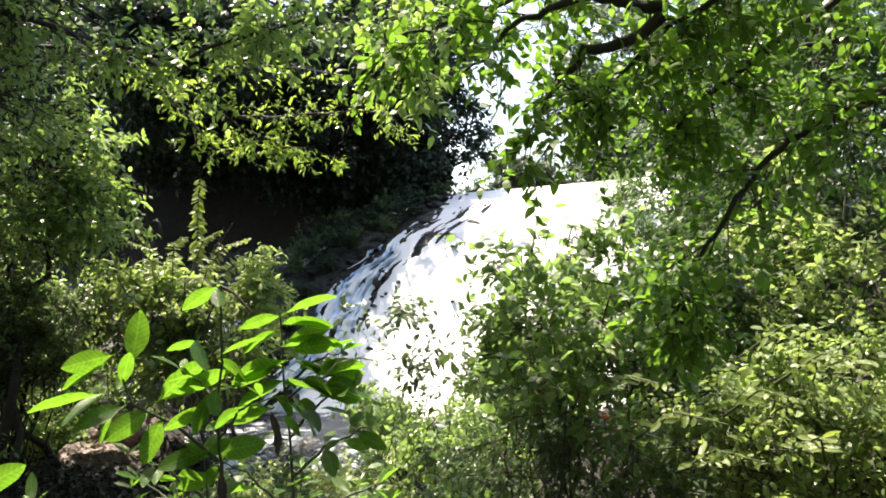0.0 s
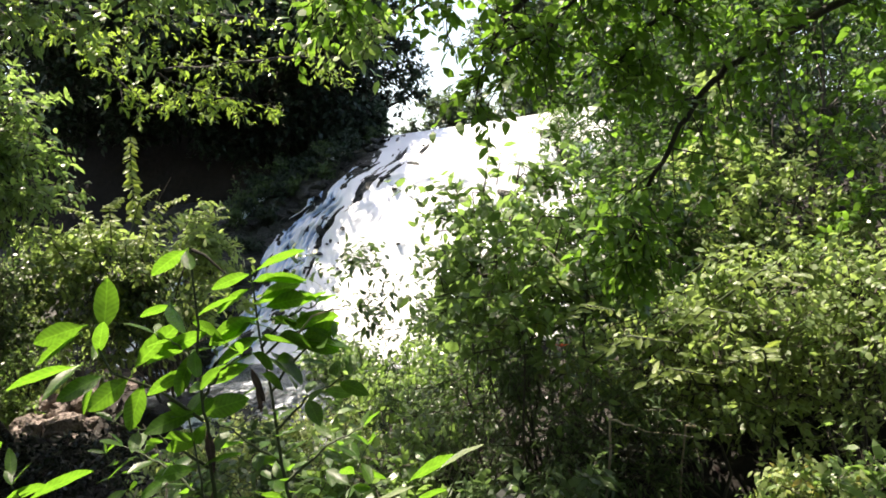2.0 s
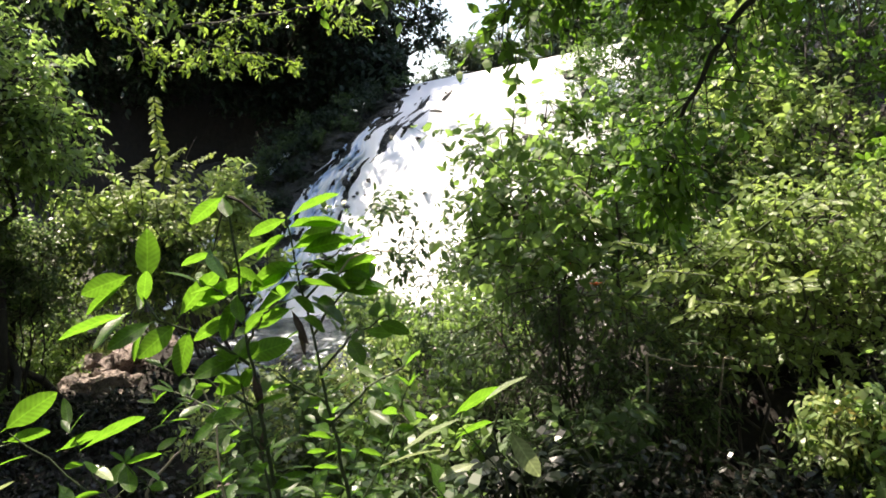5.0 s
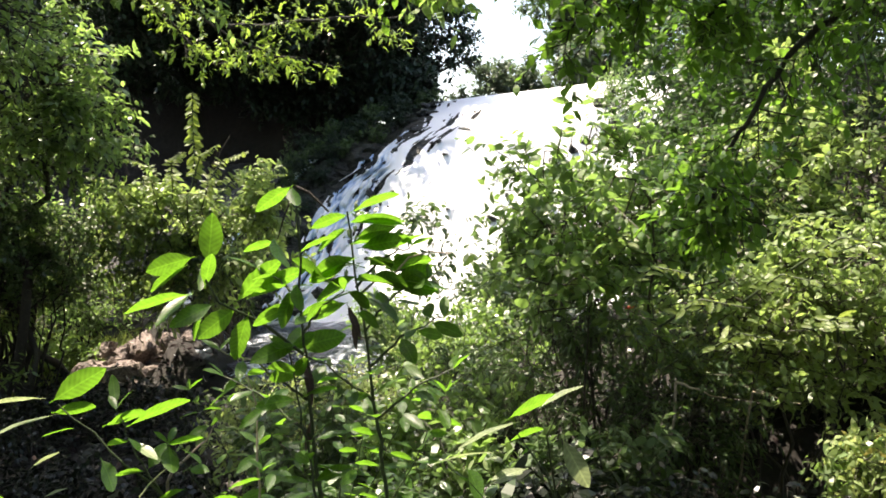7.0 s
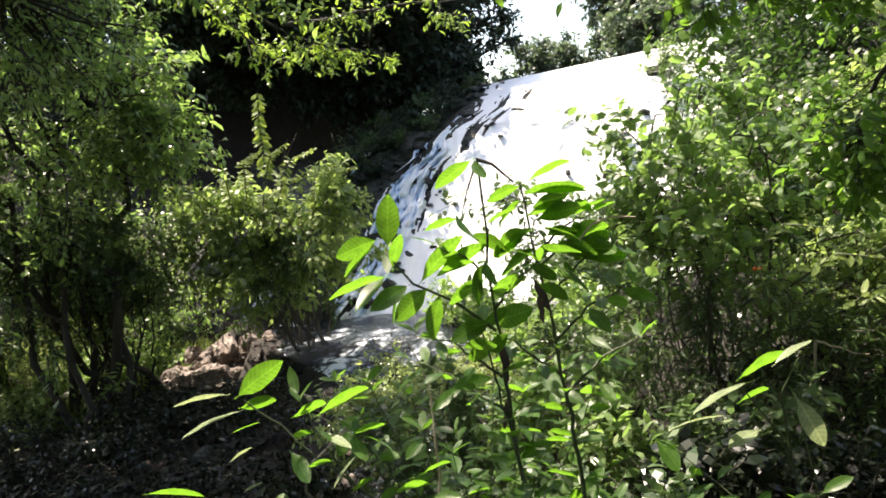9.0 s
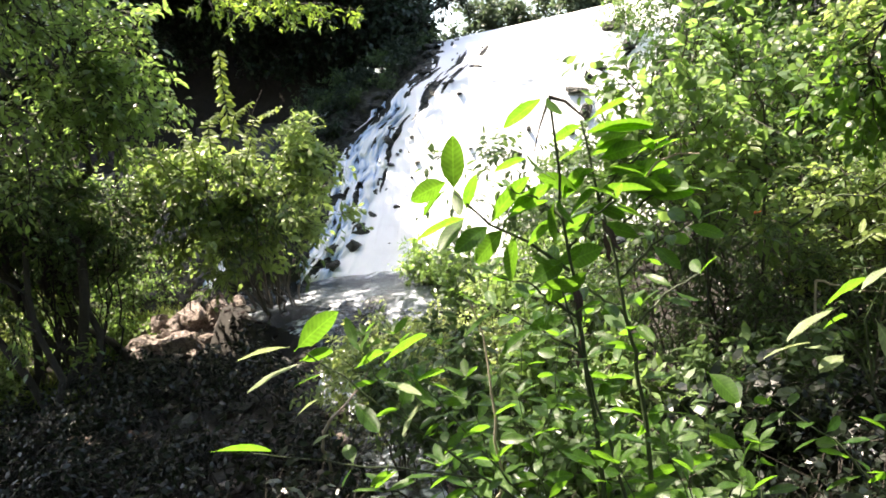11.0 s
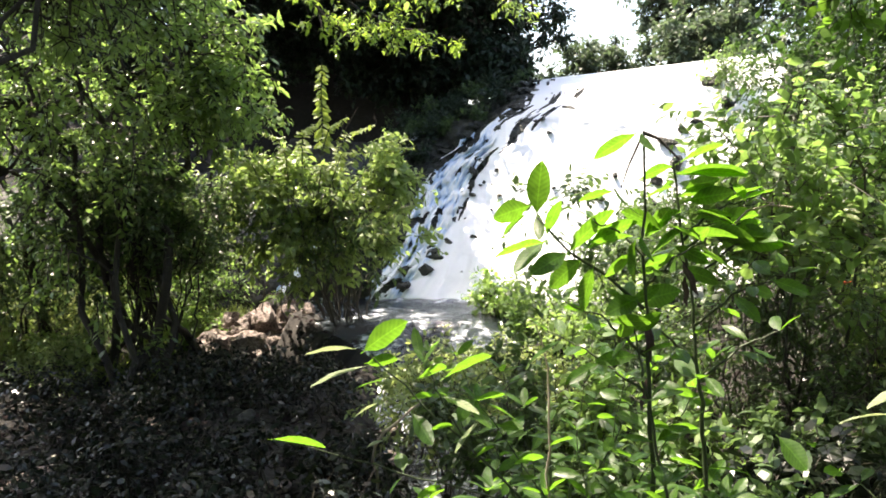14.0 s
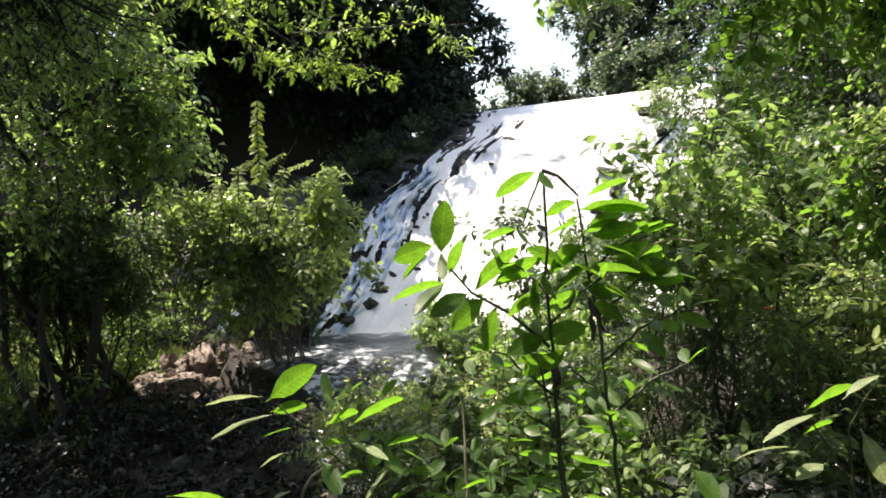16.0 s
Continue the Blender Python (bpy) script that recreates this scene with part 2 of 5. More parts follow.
# ---------------------------------------------------------------- mesh helpers
def mesh_from(name, verts, faces, mat, smooth=False):
    """A mesh from numpy arrays: verts n x 3, faces a list of k x 3 or k x 4 arrays."""
    me = bpy.data.meshes.new(name)
    verts = np.asarray(verts, np.float32)
    faces = [np.asarray(f, np.int32) for f in (faces if isinstance(faces, list) else [faces]) if len(f)]
    loops = np.concatenate([f.ravel() for f in faces])
    totals = np.concatenate([np.full(len(f), f.shape[1], np.int32) for f in faces])
    me.vertices.add(len(verts))
    me.vertices.foreach_set("co", verts.ravel())
    me.loops.add(len(loops))
    me.loops.foreach_set("vertex_index", loops)
    me.polygons.add(len(totals))
    me.polygons.foreach_set("loop_start", np.concatenate([[0], np.cumsum(totals)[:-1]]).astype(np.int32))
    me.polygons.foreach_set("use_smooth", np.full(len(totals), smooth))
    me.update(calc_edges=True)
    me.validate()
    me.materials.append(mat)
    return me


def under(ob, parent):
    ob.parent = parent
    return ob


def part(name, me, parent, label="", kind=""):
    return tagged(under(new(name, me), parent), label, kind=kind)


def thing(name, place, label, category, group=""):
    e = new(name)
    e.empty_display_size = 0.1
    e.location = place
    return tagged(e, label, category, group)


def unit(v):
    return v / np.maximum(np.linalg.norm(v, axis=-1, keepdims=True), 1e-9)


# outline rows of a leaf: distance along, half width, lift
SIMPLE = ((0.0, 0.0, 0.0), (0.30, 0.46, 0.03), (0.68, 0.36, 0.02), (1.0, 0.0, -0.10))


def leaf_arrays(at, along, normal, length, width, curl=1.0):
    """Many small leaves: a bent blade of four triangles each."""
    n = len(at)
    along = unit(along)
    side = unit(np.cross(normal, along))
    up = np.cross(along, side)
    L, W = length[:, None], width[:, None]
    rows = []
    for a, w, h in SIMPLE:
        mid = at + along * L * a + up * L * h * curl
        if w == 0:
            rows.append(mid)
        else:
            rows += [mid - side * W * w, mid + side * W * w]
    verts = np.stack(rows, 1).reshape(-1, 3)
    o = (np.arange(n) * 6)[:, None]
    tri = np.concatenate([o + [0, 2, 1], o + [3, 4, 5]])
    quad = o + [1, 2, 4, 3]
    return verts, [tri, quad]


def rods(p0, p1, r0, r1):
    """Many thin straight pieces of twig, three-sided."""
    d = unit(p1 - p0)
    ref = np.where(np.abs(d[:, 2:]) > 0.9, np.array([[1.0, 0, 0]]), np.array([[0, 0, 1.0]]))
    a = unit(np.cross(d, ref))
    b = np.cross(d, a)
    rows = []
    for p, r in ((p0, r0), (p1, r1)):
        for k in range(3):
            t = 2 * math.pi * k / 3
            rows.append(p + (a * math.cos(t) + b * math.sin(t)) * np.asarray(r).reshape(-1, 1))
    verts = np.stack(rows, 1).reshape(-1, 3)
    o = (np.arange(len(p0)) * 6)[:, None]
    quad = np.concatenate([o + [k, (k + 1) % 3, 3 + (k + 1) % 3, 3 + k] for k in range(3)])
    return verts, quad


def tube(points, radii, sides=7):
    """One tapered limb along a line of points."""
    pts = np.asarray(points, float)
    rad = np.asarray(radii, float)
    tan = unit(np.gradient(pts, axis=0))
    ref = np.array([0.31, 0.95, 0.1])
    verts = []
    for p, t, r in zip(pts, tan, rad):
        a = unit(np.cross(t, ref))
        b = np.cross(t, a)
        for k in range(sides):
            q = 2 * math.pi * k / sides
            verts.append(p + (a * math.cos(q) + b * math.sin(q)) * r)
    m = len(pts)
    quads = [[i * sides + k, i * sides + (k + 1) % sides, (i + 1) * sides + (k + 1) % sides, (i + 1) * sides + k]
             for i in range(m - 1) for k in range(sides)]
    return np.array(verts), np.array(quads, np.int32)


def joined(pieces):
    """Puts (verts, quads) pieces into one pair."""
    verts, quads, n = [], [], 0
    for v, q in pieces:
        verts.append(v)
        quads.append(q + n)
        n += len(v)
    return np.concatenate(verts), np.concatenate(quads)


def bend(rng, a, b, n=7, sway=0.08, sag=0.0):
    """A wandering line from a to b."""
    a, b = np.asarray(a, float), np.asarray(b, float)
    t = np.linspace(0, 1, n)[:, None]
    off = rng.normal(0, 1, (n, 3)) * sway * np.linalg.norm(b - a) * 0.5
    off = np.cumsum(off, 0) * 0.5
    off -= off[0] + (off[-1] - off[0]) * t
    line = a + (b - a) * t + off
    line[:, 2] += sag * np.sin(t[:, 0] * math.pi)
    return line


def shrub(name, label, category, base, centre, radii, mat, seed, clumps=120, twigs=6, per=7, leaf=0.05, slim=0.42,
          stems=5, stem_r=0.02, twig_len=0.22, rise=0.35, shell=0.55, droop=0.3, group="", spread=0.25, bark="bark", flat=0.5):
    """A shrub or tree: stems from the base, branches to clumps in an uneven crown, twigs with leaves set along them."""
    rng = np.random.default_rng(seed)
    base, centre, radii = (np.asarray(v, float) for v in (base, centre, radii))
    root = thing(name, base, label, category, group)
    # stems
    limbs = []
    for k in range(stems):
        foot = base + np.array([*rng.normal(0, spread * 0.35, 2), -0.06])
        aim = rng.normal(0, 1, 3)
        aim /= np.linalg.norm(aim)
        top = centre + aim * radii * np.array([0.6, 0.6, 0.35]) + [0, 0, radii[2] * 0.45]
        limbs.append(bend(rng, foot, top, 12, 0.1 if stem_r < 0.03 else 0.14))
    for k, line in enumerate(limbs):
        r = stem_r * rng.uniform(0.6, 1.0) * np.linspace(1, 0.3, len(line))
        v, q = tube(line - base, r, 7)
        part("trunk" if stem_r > 0.03 else "stem", mesh_from("limb", v, q, MAT[bark], True), root)
    nodes = np.concatenate([l[2:] for l in limbs])
    # clumps
    tries = int(clumps * 1.9)
    d = unit(rng.normal(0, 1, (tries, 3)))
    rad = (shell + (1 - shell) * rng.random((tries, 1)) ** 0.7) * (1 + 0.22 * np.sin(d[:, :1] * 7 + seed) + 0.18 * np.sin(d[:, 2:] * 9 + seed * 2))
    rad *= np.where(rng.random((tries, 1)) < 0.25, rng.random((tries, 1)), 1.0)
    heart = centre + d * rad * radii
    # sprays gather in lumps with gaps between them
    f = 2 * math.pi / (0.30 + 0.18 * float(radii.mean()))
    lump = np.sin(heart[:, 0] * f + seed) + np.sin(heart[:, 1] * f * 0.9 + 1.7 * seed) + np.sin(heart[:, 2] * f * 1.25 + 2.3 * seed) + rng.normal(0, 0.6, tries)
    best = np.argsort(-lump)[:clumps]
    d, heart = d[best], heart[best]
    near = nodes[np.argmin(((heart[:, None] - nodes[None]) ** 2).sum(-1), 1)]
    mid = (near + heart) / 2 + rng.normal(0, 0.05, heart.shape)
    pieces = [rods(near - base, mid - base, np.full(clumps, stem_r * 0.32), np.full(clumps, stem_r * 0.24)),
              rods(mid - base, heart - base, np.full(clumps, stem_r * 0.24), np.full(clumps, stem_r * 0.14))]
    # twigs
    start = np.repeat(heart, twigs, 0) + rng.normal(0, 0.03, (clumps * twigs, 3))
    way = unit(np.repeat(d, twigs, 0) * 0.6 + rng.normal(0, 0.75, start.shape) + [0, 0, rise])
    span = twig_len * rng.uniform(0.5, 1.3, len(start))[:, None]
    end = start + way * span - [0, 0, 1] * span * droop * 0.5
    pieces.append(rods(start - base, end - base, np.full(len(start), stem_r * 0.12 + 0.0012), np.full(len(start), 0.0008)))
    v, q = joined(pieces)
    part("branchwork", mesh_from("branchwork", v, q, MAT[bark]), root, kind="stuff")
    # leaves
    n = len(start) * per
    f = np.tile((np.arange(per) + 0.6) / per, len(start))[:, None]
    s, e, w = (np.repeat(x, per, 0) for x in (start, end, way))
    at = s + (e - s) * f + rng.normal(0, 0.006, (n, 3))
    side = unit(np.cross(w, rng.normal(0, 1, (n, 3))))
    along = unit(w * 0.5 + side + [0, 0, -droop] + rng.normal(0, 0.15, (n, 3)))
    normal = unit(np.array([0, 0, 1.0]) + rng.normal(0, flat, (n, 3)))
    length = leaf * rng.uniform(0.6, 1.25, n)
    v, faces = leaf_arrays(at - base, along, normal, length, length * slim * rng.uniform(0.85, 1.15, n), 1.3)
    part("crown", mesh_from("crown", v, faces, MAT[mat]), root, kind="stuff")
    return root


# ---------------------------------------------------------------- ground, cliff and water
CHANNEL = [(-0.9, 10.5), (-1.1, 8.4), (-1.2, 7.2), (-1.3, 5.6), (-1.25, 4.7), (-0.5, 3.9), (1.2, 3.5), (4.0, 3.0), (14.0, 2.0), (60.0, -2.0)]


def smooth(a, b, v):
    t = np.clip((v - a) / (b - a), 0, 1)
    return t * t * (3 - 2 * t)


def channel(x, y):
    """Distance from the stream's middle line."""
    best = np.full(np.shape(x), 1e9)
    for (ax, ay), (bx, by) in zip(CHANNEL, CHANNEL[1:]):
        dx, dy = bx - ax, by - ay
        t = np.clip(((x - ax) * dx + (y - ay) * dy) / (dx * dx + dy * dy), 0, 1)
        best = np.minimum(best, np.hypot(x - ax - t * dx, y - ay - t * dy))
    return best


def half_width(y):
    return 0.42 + 1.0 * smooth(6.3, 7.4, y) + 0.7 * smooth(7.6, 8.4, y)


def level(x, y):
    """The water's height."""
    return 0.30 + 0.58 * smooth(5.2, 7.4, y)


def waves(x, y, seed, f):
    r = np.random.default_rng(seed)
    out = 0
    for k in range(7):
        a, p = r.uniform(0, 6.28, 2)
        g = f * 1.55 ** k
        out = out + np.sin(g * (x * math.cos(a) + y * math.sin(a)) + p + 1.3 * np.sin(g * 0.7 * (y * math.cos(a) - x * math.sin(a)))) / 1.6 ** k
    return out / 2.2


def face_y(x, z):
    """Where the fall's rock face stands at height z."""
    prof = np.interp(z, [-1.0, 0.85, 1.5, 2.05, 2.7, 3.1, 3.5, 3.75, 3.9, 4.1], [8.2, 8.55, 9.2, 9.7, 10.2, 10.5, 11.1, 11.8, 12.5, 13.3])
    left = np.clip(-0.9 - x, 0, 9)
    return prof + 0.55 * np.minimum(left, 2.6) * smooth(0.6, 3.2, z) + 0.12 * np.minimum(left, 4)


def rim(x):
    """Height of the top of the face."""
    return 3.82 + 0.08 * np.clip(x + 0.8, 0, 4) + 1.7 * smooth(-1.5, -3.6, x)


def ground_height(x, y):
    base = 0.85 + 0.05 * waves(x, y, 3, 0.9)
    base = base - 0.25 * smooth(2.2, 3.6, y) * smooth(0.5, -1.5, x)
    base = base + 0.42 * np.clip(x - 1.2, 0, 8) * smooth(3.2, 6.0, y) + 0.3 * np.clip(-4.6 - x, 0, 8)
    dist = channel(x, y)
    base = np.maximum(base, (level(x, y) + 0.12) * smooth(0.95, 0.45, dist - half_width(y)))
    bank = smooth(half_width(y) * 0.75, half_width(y) + 0.6, dist)
    z = (level(x, y) - 0.25) * (1 - bank) + base * bank
    top = rim(x) - 0.3
    up = smooth(0.9, 3.4, y - face_y(x, np.full_like(x, 2.4)))
    z = z * (1 - up) + np.maximum(z, top) * up
    return z + 0.03 * waves(x, y, 9, 3.1)


def graded(lo, hi, step, far):
    core = list(np.arange(lo, hi + step / 2, step))
    out, s = [], step
    while (out[-1] if out else 0) < far:
        s *= 1.35
        out.append((out[-1] if out else 0) + s)
    return np.array([lo - v for v in out[::-1]] + core + [hi + v for v in out])


def grid_faces(nx, ny):
    i = np.arange(nx - 1)[None, :] + np.arange(ny - 1)[:, None] * nx
    return np.stack([i, i + 1, i + nx + 1, i + nx], -1).reshape(-1, 4)


gx, gy = graded(-8, 7, 0.14, 900), graded(-3, 14, 0.14, 900)
X, Y = np.meshgrid(gx, gy)
Z = ground_height(X, Y)
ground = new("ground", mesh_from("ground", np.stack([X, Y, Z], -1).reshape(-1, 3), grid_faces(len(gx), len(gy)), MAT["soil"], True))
tagged(ground, "dark forest soil rising to banks beside the stream", "ground", kind="structure")

# the edges of the falling water at each height
def fall_left(z):
    return np.interp(z, [0.5, 0.85, 1.1, 1.5, 2.18, 2.58, 2.89, 3.04, 3.34, 3.74, 4.2], [-2.9, -2.74, -2.52, -2.32, -2.14, -1.9, -1.4, -1.12, -0.7, -0.45, -0.2])


def ridge_x(z):
    """The line of rocks that parts the shaded strand from the main sheet."""
    return np.interp(z, [0.8, 1.03, 1.2, 1.34, 1.74, 2.03, 2.29, 2.8, 3.0], [-2.3, -2.13, -1.98, -1.84, -1.64, -1.47, -1.37, -1.08, -1.0])


def dome_top(x):
    """Height of the rounded rock shoulder beside the fall; the cliff stands back behind it."""
    return np.interp(x, [-4.2, -3.6, -2.94, -2.58, -2.2, -1.56, -1.0, -0.5], [1.9, 2.35, 2.83, 3.07, 3.27, 3.49, 3.64, 3.9])


def fall_right(z):
    return np.interp(z, [0.5, 1.5, 2.4, 3.0, 3.5, 4.2], [2.6, 2.4, 2.2, 2.4, 2.9, 3.4])


# rock face behind the fall, with the shaded cliff that runs on beside it
def wall_y(U, ZF):
    """The rough rock surface: lumps and ledges, calmer under the water, hollow where the cave is."""
    part_of = ZF * 3.85 / rim(U)
    lump = 0.16 * waves(U, ZF * 1.8, 21, 1.7) + 0.07 * waves(U, ZF * 2.2, 22, 5.0) + 0.03 * waves(U, ZF * 1.5, 23, 14.0)
    ledge = 0.10 * np.sin(ZF * 6.5 + 1.5 * np.sin(U * 1.3) + 0.8 * np.sin(U * 3.7))
    calm = smooth(-0.35, 0.5, fall_left(part_of) - U)      # 1 beside the water, 0 under it
    over = ZF - dome_top(U) - 0.06 * waves(U * 1.4, ZF * 0.2, 28, 2.6)
    cave = smooth(-0.85, -1.35, U) * smooth(-0.05, 0.4, over) * smooth(5.4, 4.6, ZF)
    y = face_y(U, part_of) + 0.12 - (lump * (0.35 + 0.65 * calm) + ledge * (0.12 + 0.1 * calm)) * (1.0 + 1.4 * calm) * 0.8 + 2.2 * cave + 0.5 * calm * smooth(-0.5, 0.0, over)
    return y - 0.09 * calm * np.abs(waves(U * 1.2, ZF, 26, 4.0)) - 0.05 * calm * np.abs(waves(U * 1.3, ZF * 1.3, 27, 11.0)), calm


us, vs = np.arange(-11, 7.01, 0.04), np.linspace(0, 1, 190)
U, V = np.meshgrid(us, vs)
ZF = -0.1 + (rim(U) + 0.1) * V
YF, calm = wall_y(U, ZF)
ZF2 = ZF + 0.04 * waves(U, ZF, 25, 4.0) * calm
back = np.stack([U[-1], YF[-1] + 3.5, ZF2[-1] - 0.1], -1)
verts = np.concatenate([np.stack([U, YF, ZF2], -1).reshape(-1, 3), back])
faces = grid_faces(len(us), len(vs) + 1)
for name, mat, pick, words in (("rock_face", "wetrock", verts[faces[:, 0], 0] >= -2.75, "dark wet rock face under the waterfall, stepped and mossy"),
                               ("cliff", "shaderock", verts[faces[:, 0], 0] < -2.75, "black hollow cliff in deep shade beside the waterfall")):
    tagged(new(name, mesh_from(name, verts, faces[pick], MAT[mat], True)), words, "rock face", kind="structure")


# falling water: a sheet over the face, thinning out at its edges
us, vs = np.arange(0, 1.0001, 1 / 420), np.linspace(0, 1, 280)
U, V = np.meshgrid(us, vs)
ZW = 0.8 + 3.4 * V
XW = (fall_left(ZW) - 0.4 * smooth(2.7, 3.1, ZW)) * (1 - U) + fall_right(ZW) * U
XW = XW + 0.05 * waves(ZW * 2, XW * 0.4, 31, 1.5)
TOPW = rim(XW)
ZC = np.minimum(ZW, TOPW + 0.06)
YW = face_y(XW, ZC * 3.85 / TOPW) + np.clip(ZW - TOPW, 0, 1) * 4
lump = 0.16 * waves(XW, ZC * 1.8, 21, 1.7) + 0.07 * waves(XW, ZC * 2.2, 22, 5.0)
ledge = 0.10 * np.sin(ZC * 6.5 + 1.5 * np.sin(XW * 1.3) + 0.8 * np.sin(XW * 3.7))
FX = U * 5.6                                   # across the flow, in metres, fanning out with it
streak = waves(FX * 3.4, ZC * 0.35, 33, 2.2)
fine = waves(FX * 8.0, ZC * 0.9, 34, 2.4)
spray = waves(FX * 3.0, ZC * 1.6, 35, 7.0)
off = XW - ridge_x(ZC)                          # from the ridge of rocks: negative in the shaded strand
inner = XW - fall_left(ZC)
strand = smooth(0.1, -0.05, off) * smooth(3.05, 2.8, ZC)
high = smooth(2.7, 3.0, ZC)
froth = np.abs(waves(FX * 2.2, ZC * 1.1, 45, 4.0)) + 0.6 * np.abs(waves(FX * 2.6, ZC * 1.6, 46, 9.0))
YW = YW + 0.12 - (lump * 0.35 + ledge * 0.12) * 0.8 - 0.05 - (0.006 * streak + 0.003 * fine + 0.003 * spray) * (1 - 0.85 * smooth(2.3, 2.9, ZC))
YW = YW - strand * (0.10 * froth + 0.02 * spray) - 0.012 * froth * smooth(1.2, 0.2, off) * (1 - high)
# thin threads run over the rock beside the sheet
YW = np.where(inner < 0.05, np.minimum(YW, wall_y(XW, ZC)[0] - 0.02), YW)
verts = np.stack([XW, YW, ZC + 0.01 * fine * (1 - high) + 0.02 * strand * spray], -1).reshape(-1, 3)
faces = grid_faces(len(us), len(vs))
torn = 0.5 * waves(FX * 4.5, ZC * 0.6, 36, 2.0) + 0.45 * waves(FX * 6.0, ZC * 1.3, 37, 3.0) + 0.4 * spray
loose = 0.62 * waves(FX * 1.7, ZC * 1.5, 47, 5.0) + 0.5 * waves(FX * 2.0, ZC * 1.6, 48, 13.0)
torn = torn * (1 - 0.75 * strand) + loose * 0.75 * strand
torn = np.where(inner < 0.35, 0.15 * torn + 0.95 * loose, torn)
thin = np.interp(inner, [-0.4, -0.1, 0.0, 0.06, 0.16, 0.3], [0.7, 0.5, 0.2, 0.0, -0.3, -0.5])
main = np.interp(off, [-0.14, -0.03, 0.05, 0.16, 0.32, 0.6], [-0.5, -0.3, -0.22, -0.45, -0.85, -1.7]) - 0.6 * smooth(1.35, 1.0, ZC)
thin = np.maximum(thin, main * (1 - high) + np.interp(inner, [-0.4, 0.0, 0.12, 0.4, 0.7, 0.9], [0.65, 0.15, -0.4, -0.95, -1.4, -1.7]) * high)
thin = np.where((off > 0.6) & (ZC < 3.0) | (inner > 0.9), -1.7, thin)
thin = np.maximum(thin, np.interp(FX, [3.9, 4.5, 5.6], [-1.7, -1.0, -0.3]))
thin = thin - 0.5 * smooth(3.45, 3.8, ZC) * smooth(5.5, 4.8, FX) * smooth(0.3, 0.8, inner)
keep = (torn > thin).ravel()
faces = faces[keep[faces].all(1)]
# Less foam in the strand and at the crest's edge paints their blue shade.
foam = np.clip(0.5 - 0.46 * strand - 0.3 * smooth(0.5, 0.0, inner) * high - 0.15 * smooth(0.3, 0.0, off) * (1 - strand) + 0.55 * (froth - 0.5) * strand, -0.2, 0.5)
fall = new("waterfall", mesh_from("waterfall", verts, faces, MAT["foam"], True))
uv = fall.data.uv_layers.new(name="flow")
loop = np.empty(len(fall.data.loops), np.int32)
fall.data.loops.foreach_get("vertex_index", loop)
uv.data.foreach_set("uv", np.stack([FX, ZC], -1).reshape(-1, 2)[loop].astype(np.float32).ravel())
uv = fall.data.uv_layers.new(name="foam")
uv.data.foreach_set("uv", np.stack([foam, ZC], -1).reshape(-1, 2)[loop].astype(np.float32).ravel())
tagged(fall, "white sheet of water sliding over a sloping rock face", "waterfall", kind="structure")

# a narrow second cascade that slants down the shaded rock to the boulders
U, V = np.meshgrid(np.linspace(0, 1, 22), np.linspace(0, 1, 40))
ZS = 0.82 + 2.2 * V
XS = np.interp(ZS, [0.82, 1.07, 1.9, 2.77, 3.05], [-3.6, -3.56, -3.15, -2.42, -2.1]) + (U - 0.5) * (0.34 - 0.1 * V) + 0.05 * waves(ZS, U * 0.3, 30, 2.5)
YS = wall_y(XS, ZS)[0] - 0.05 - 0.03 * waves(XS * 6, ZS * 0.7, 38, 3.0)
faces = grid_faces(22, 40)
keep = (waves(XS * 5, ZS * 0.8, 39, 2.0) > -0.5 + 0.9 * (np.abs(U - 0.5) * 2) ** 2).ravel()
faces = faces[keep[faces].all(1)]
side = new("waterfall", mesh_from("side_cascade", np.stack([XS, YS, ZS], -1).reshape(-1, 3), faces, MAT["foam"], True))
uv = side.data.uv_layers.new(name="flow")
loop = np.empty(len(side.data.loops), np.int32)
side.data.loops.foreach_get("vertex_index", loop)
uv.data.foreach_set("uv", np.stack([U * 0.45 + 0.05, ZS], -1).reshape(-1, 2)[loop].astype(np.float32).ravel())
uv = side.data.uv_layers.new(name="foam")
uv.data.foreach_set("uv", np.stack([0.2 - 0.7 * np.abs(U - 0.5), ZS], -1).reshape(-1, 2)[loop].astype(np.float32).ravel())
tagged(side, "thin bluish side cascade in shade beside the boulders", "waterfall", kind="structure")

# pool and stream
gx, gy = np.arange(-4.2, 7.0, 0.06), np.arange(1.6, 10.2, 0.06)
X, Y = np.meshgrid(gx, gy)
Z = level(X, Y) + 0.018 * waves(X, Y, 41, 4.5) + 0.012 * waves(X, Y, 42, 12) + 0.05 * smooth(5.4, 6.4, Y) * smooth(7.8, 6.8, Y) * waves(X, Y, 43, 6)
faces = grid_faces(len(gx), len(gy))
keep = (channel(X, Y) < half_width(Y) + 0.5).ravel()
faces = faces[keep[faces].all(1)]
pool = new("water", mesh_from("water", np.stack([X, Y, Z], -1).reshape(-1, 3), faces, MAT["stream"], True))
tagged(pool, "rippled stream with white foam running from the pool", "stream", kind="structure")


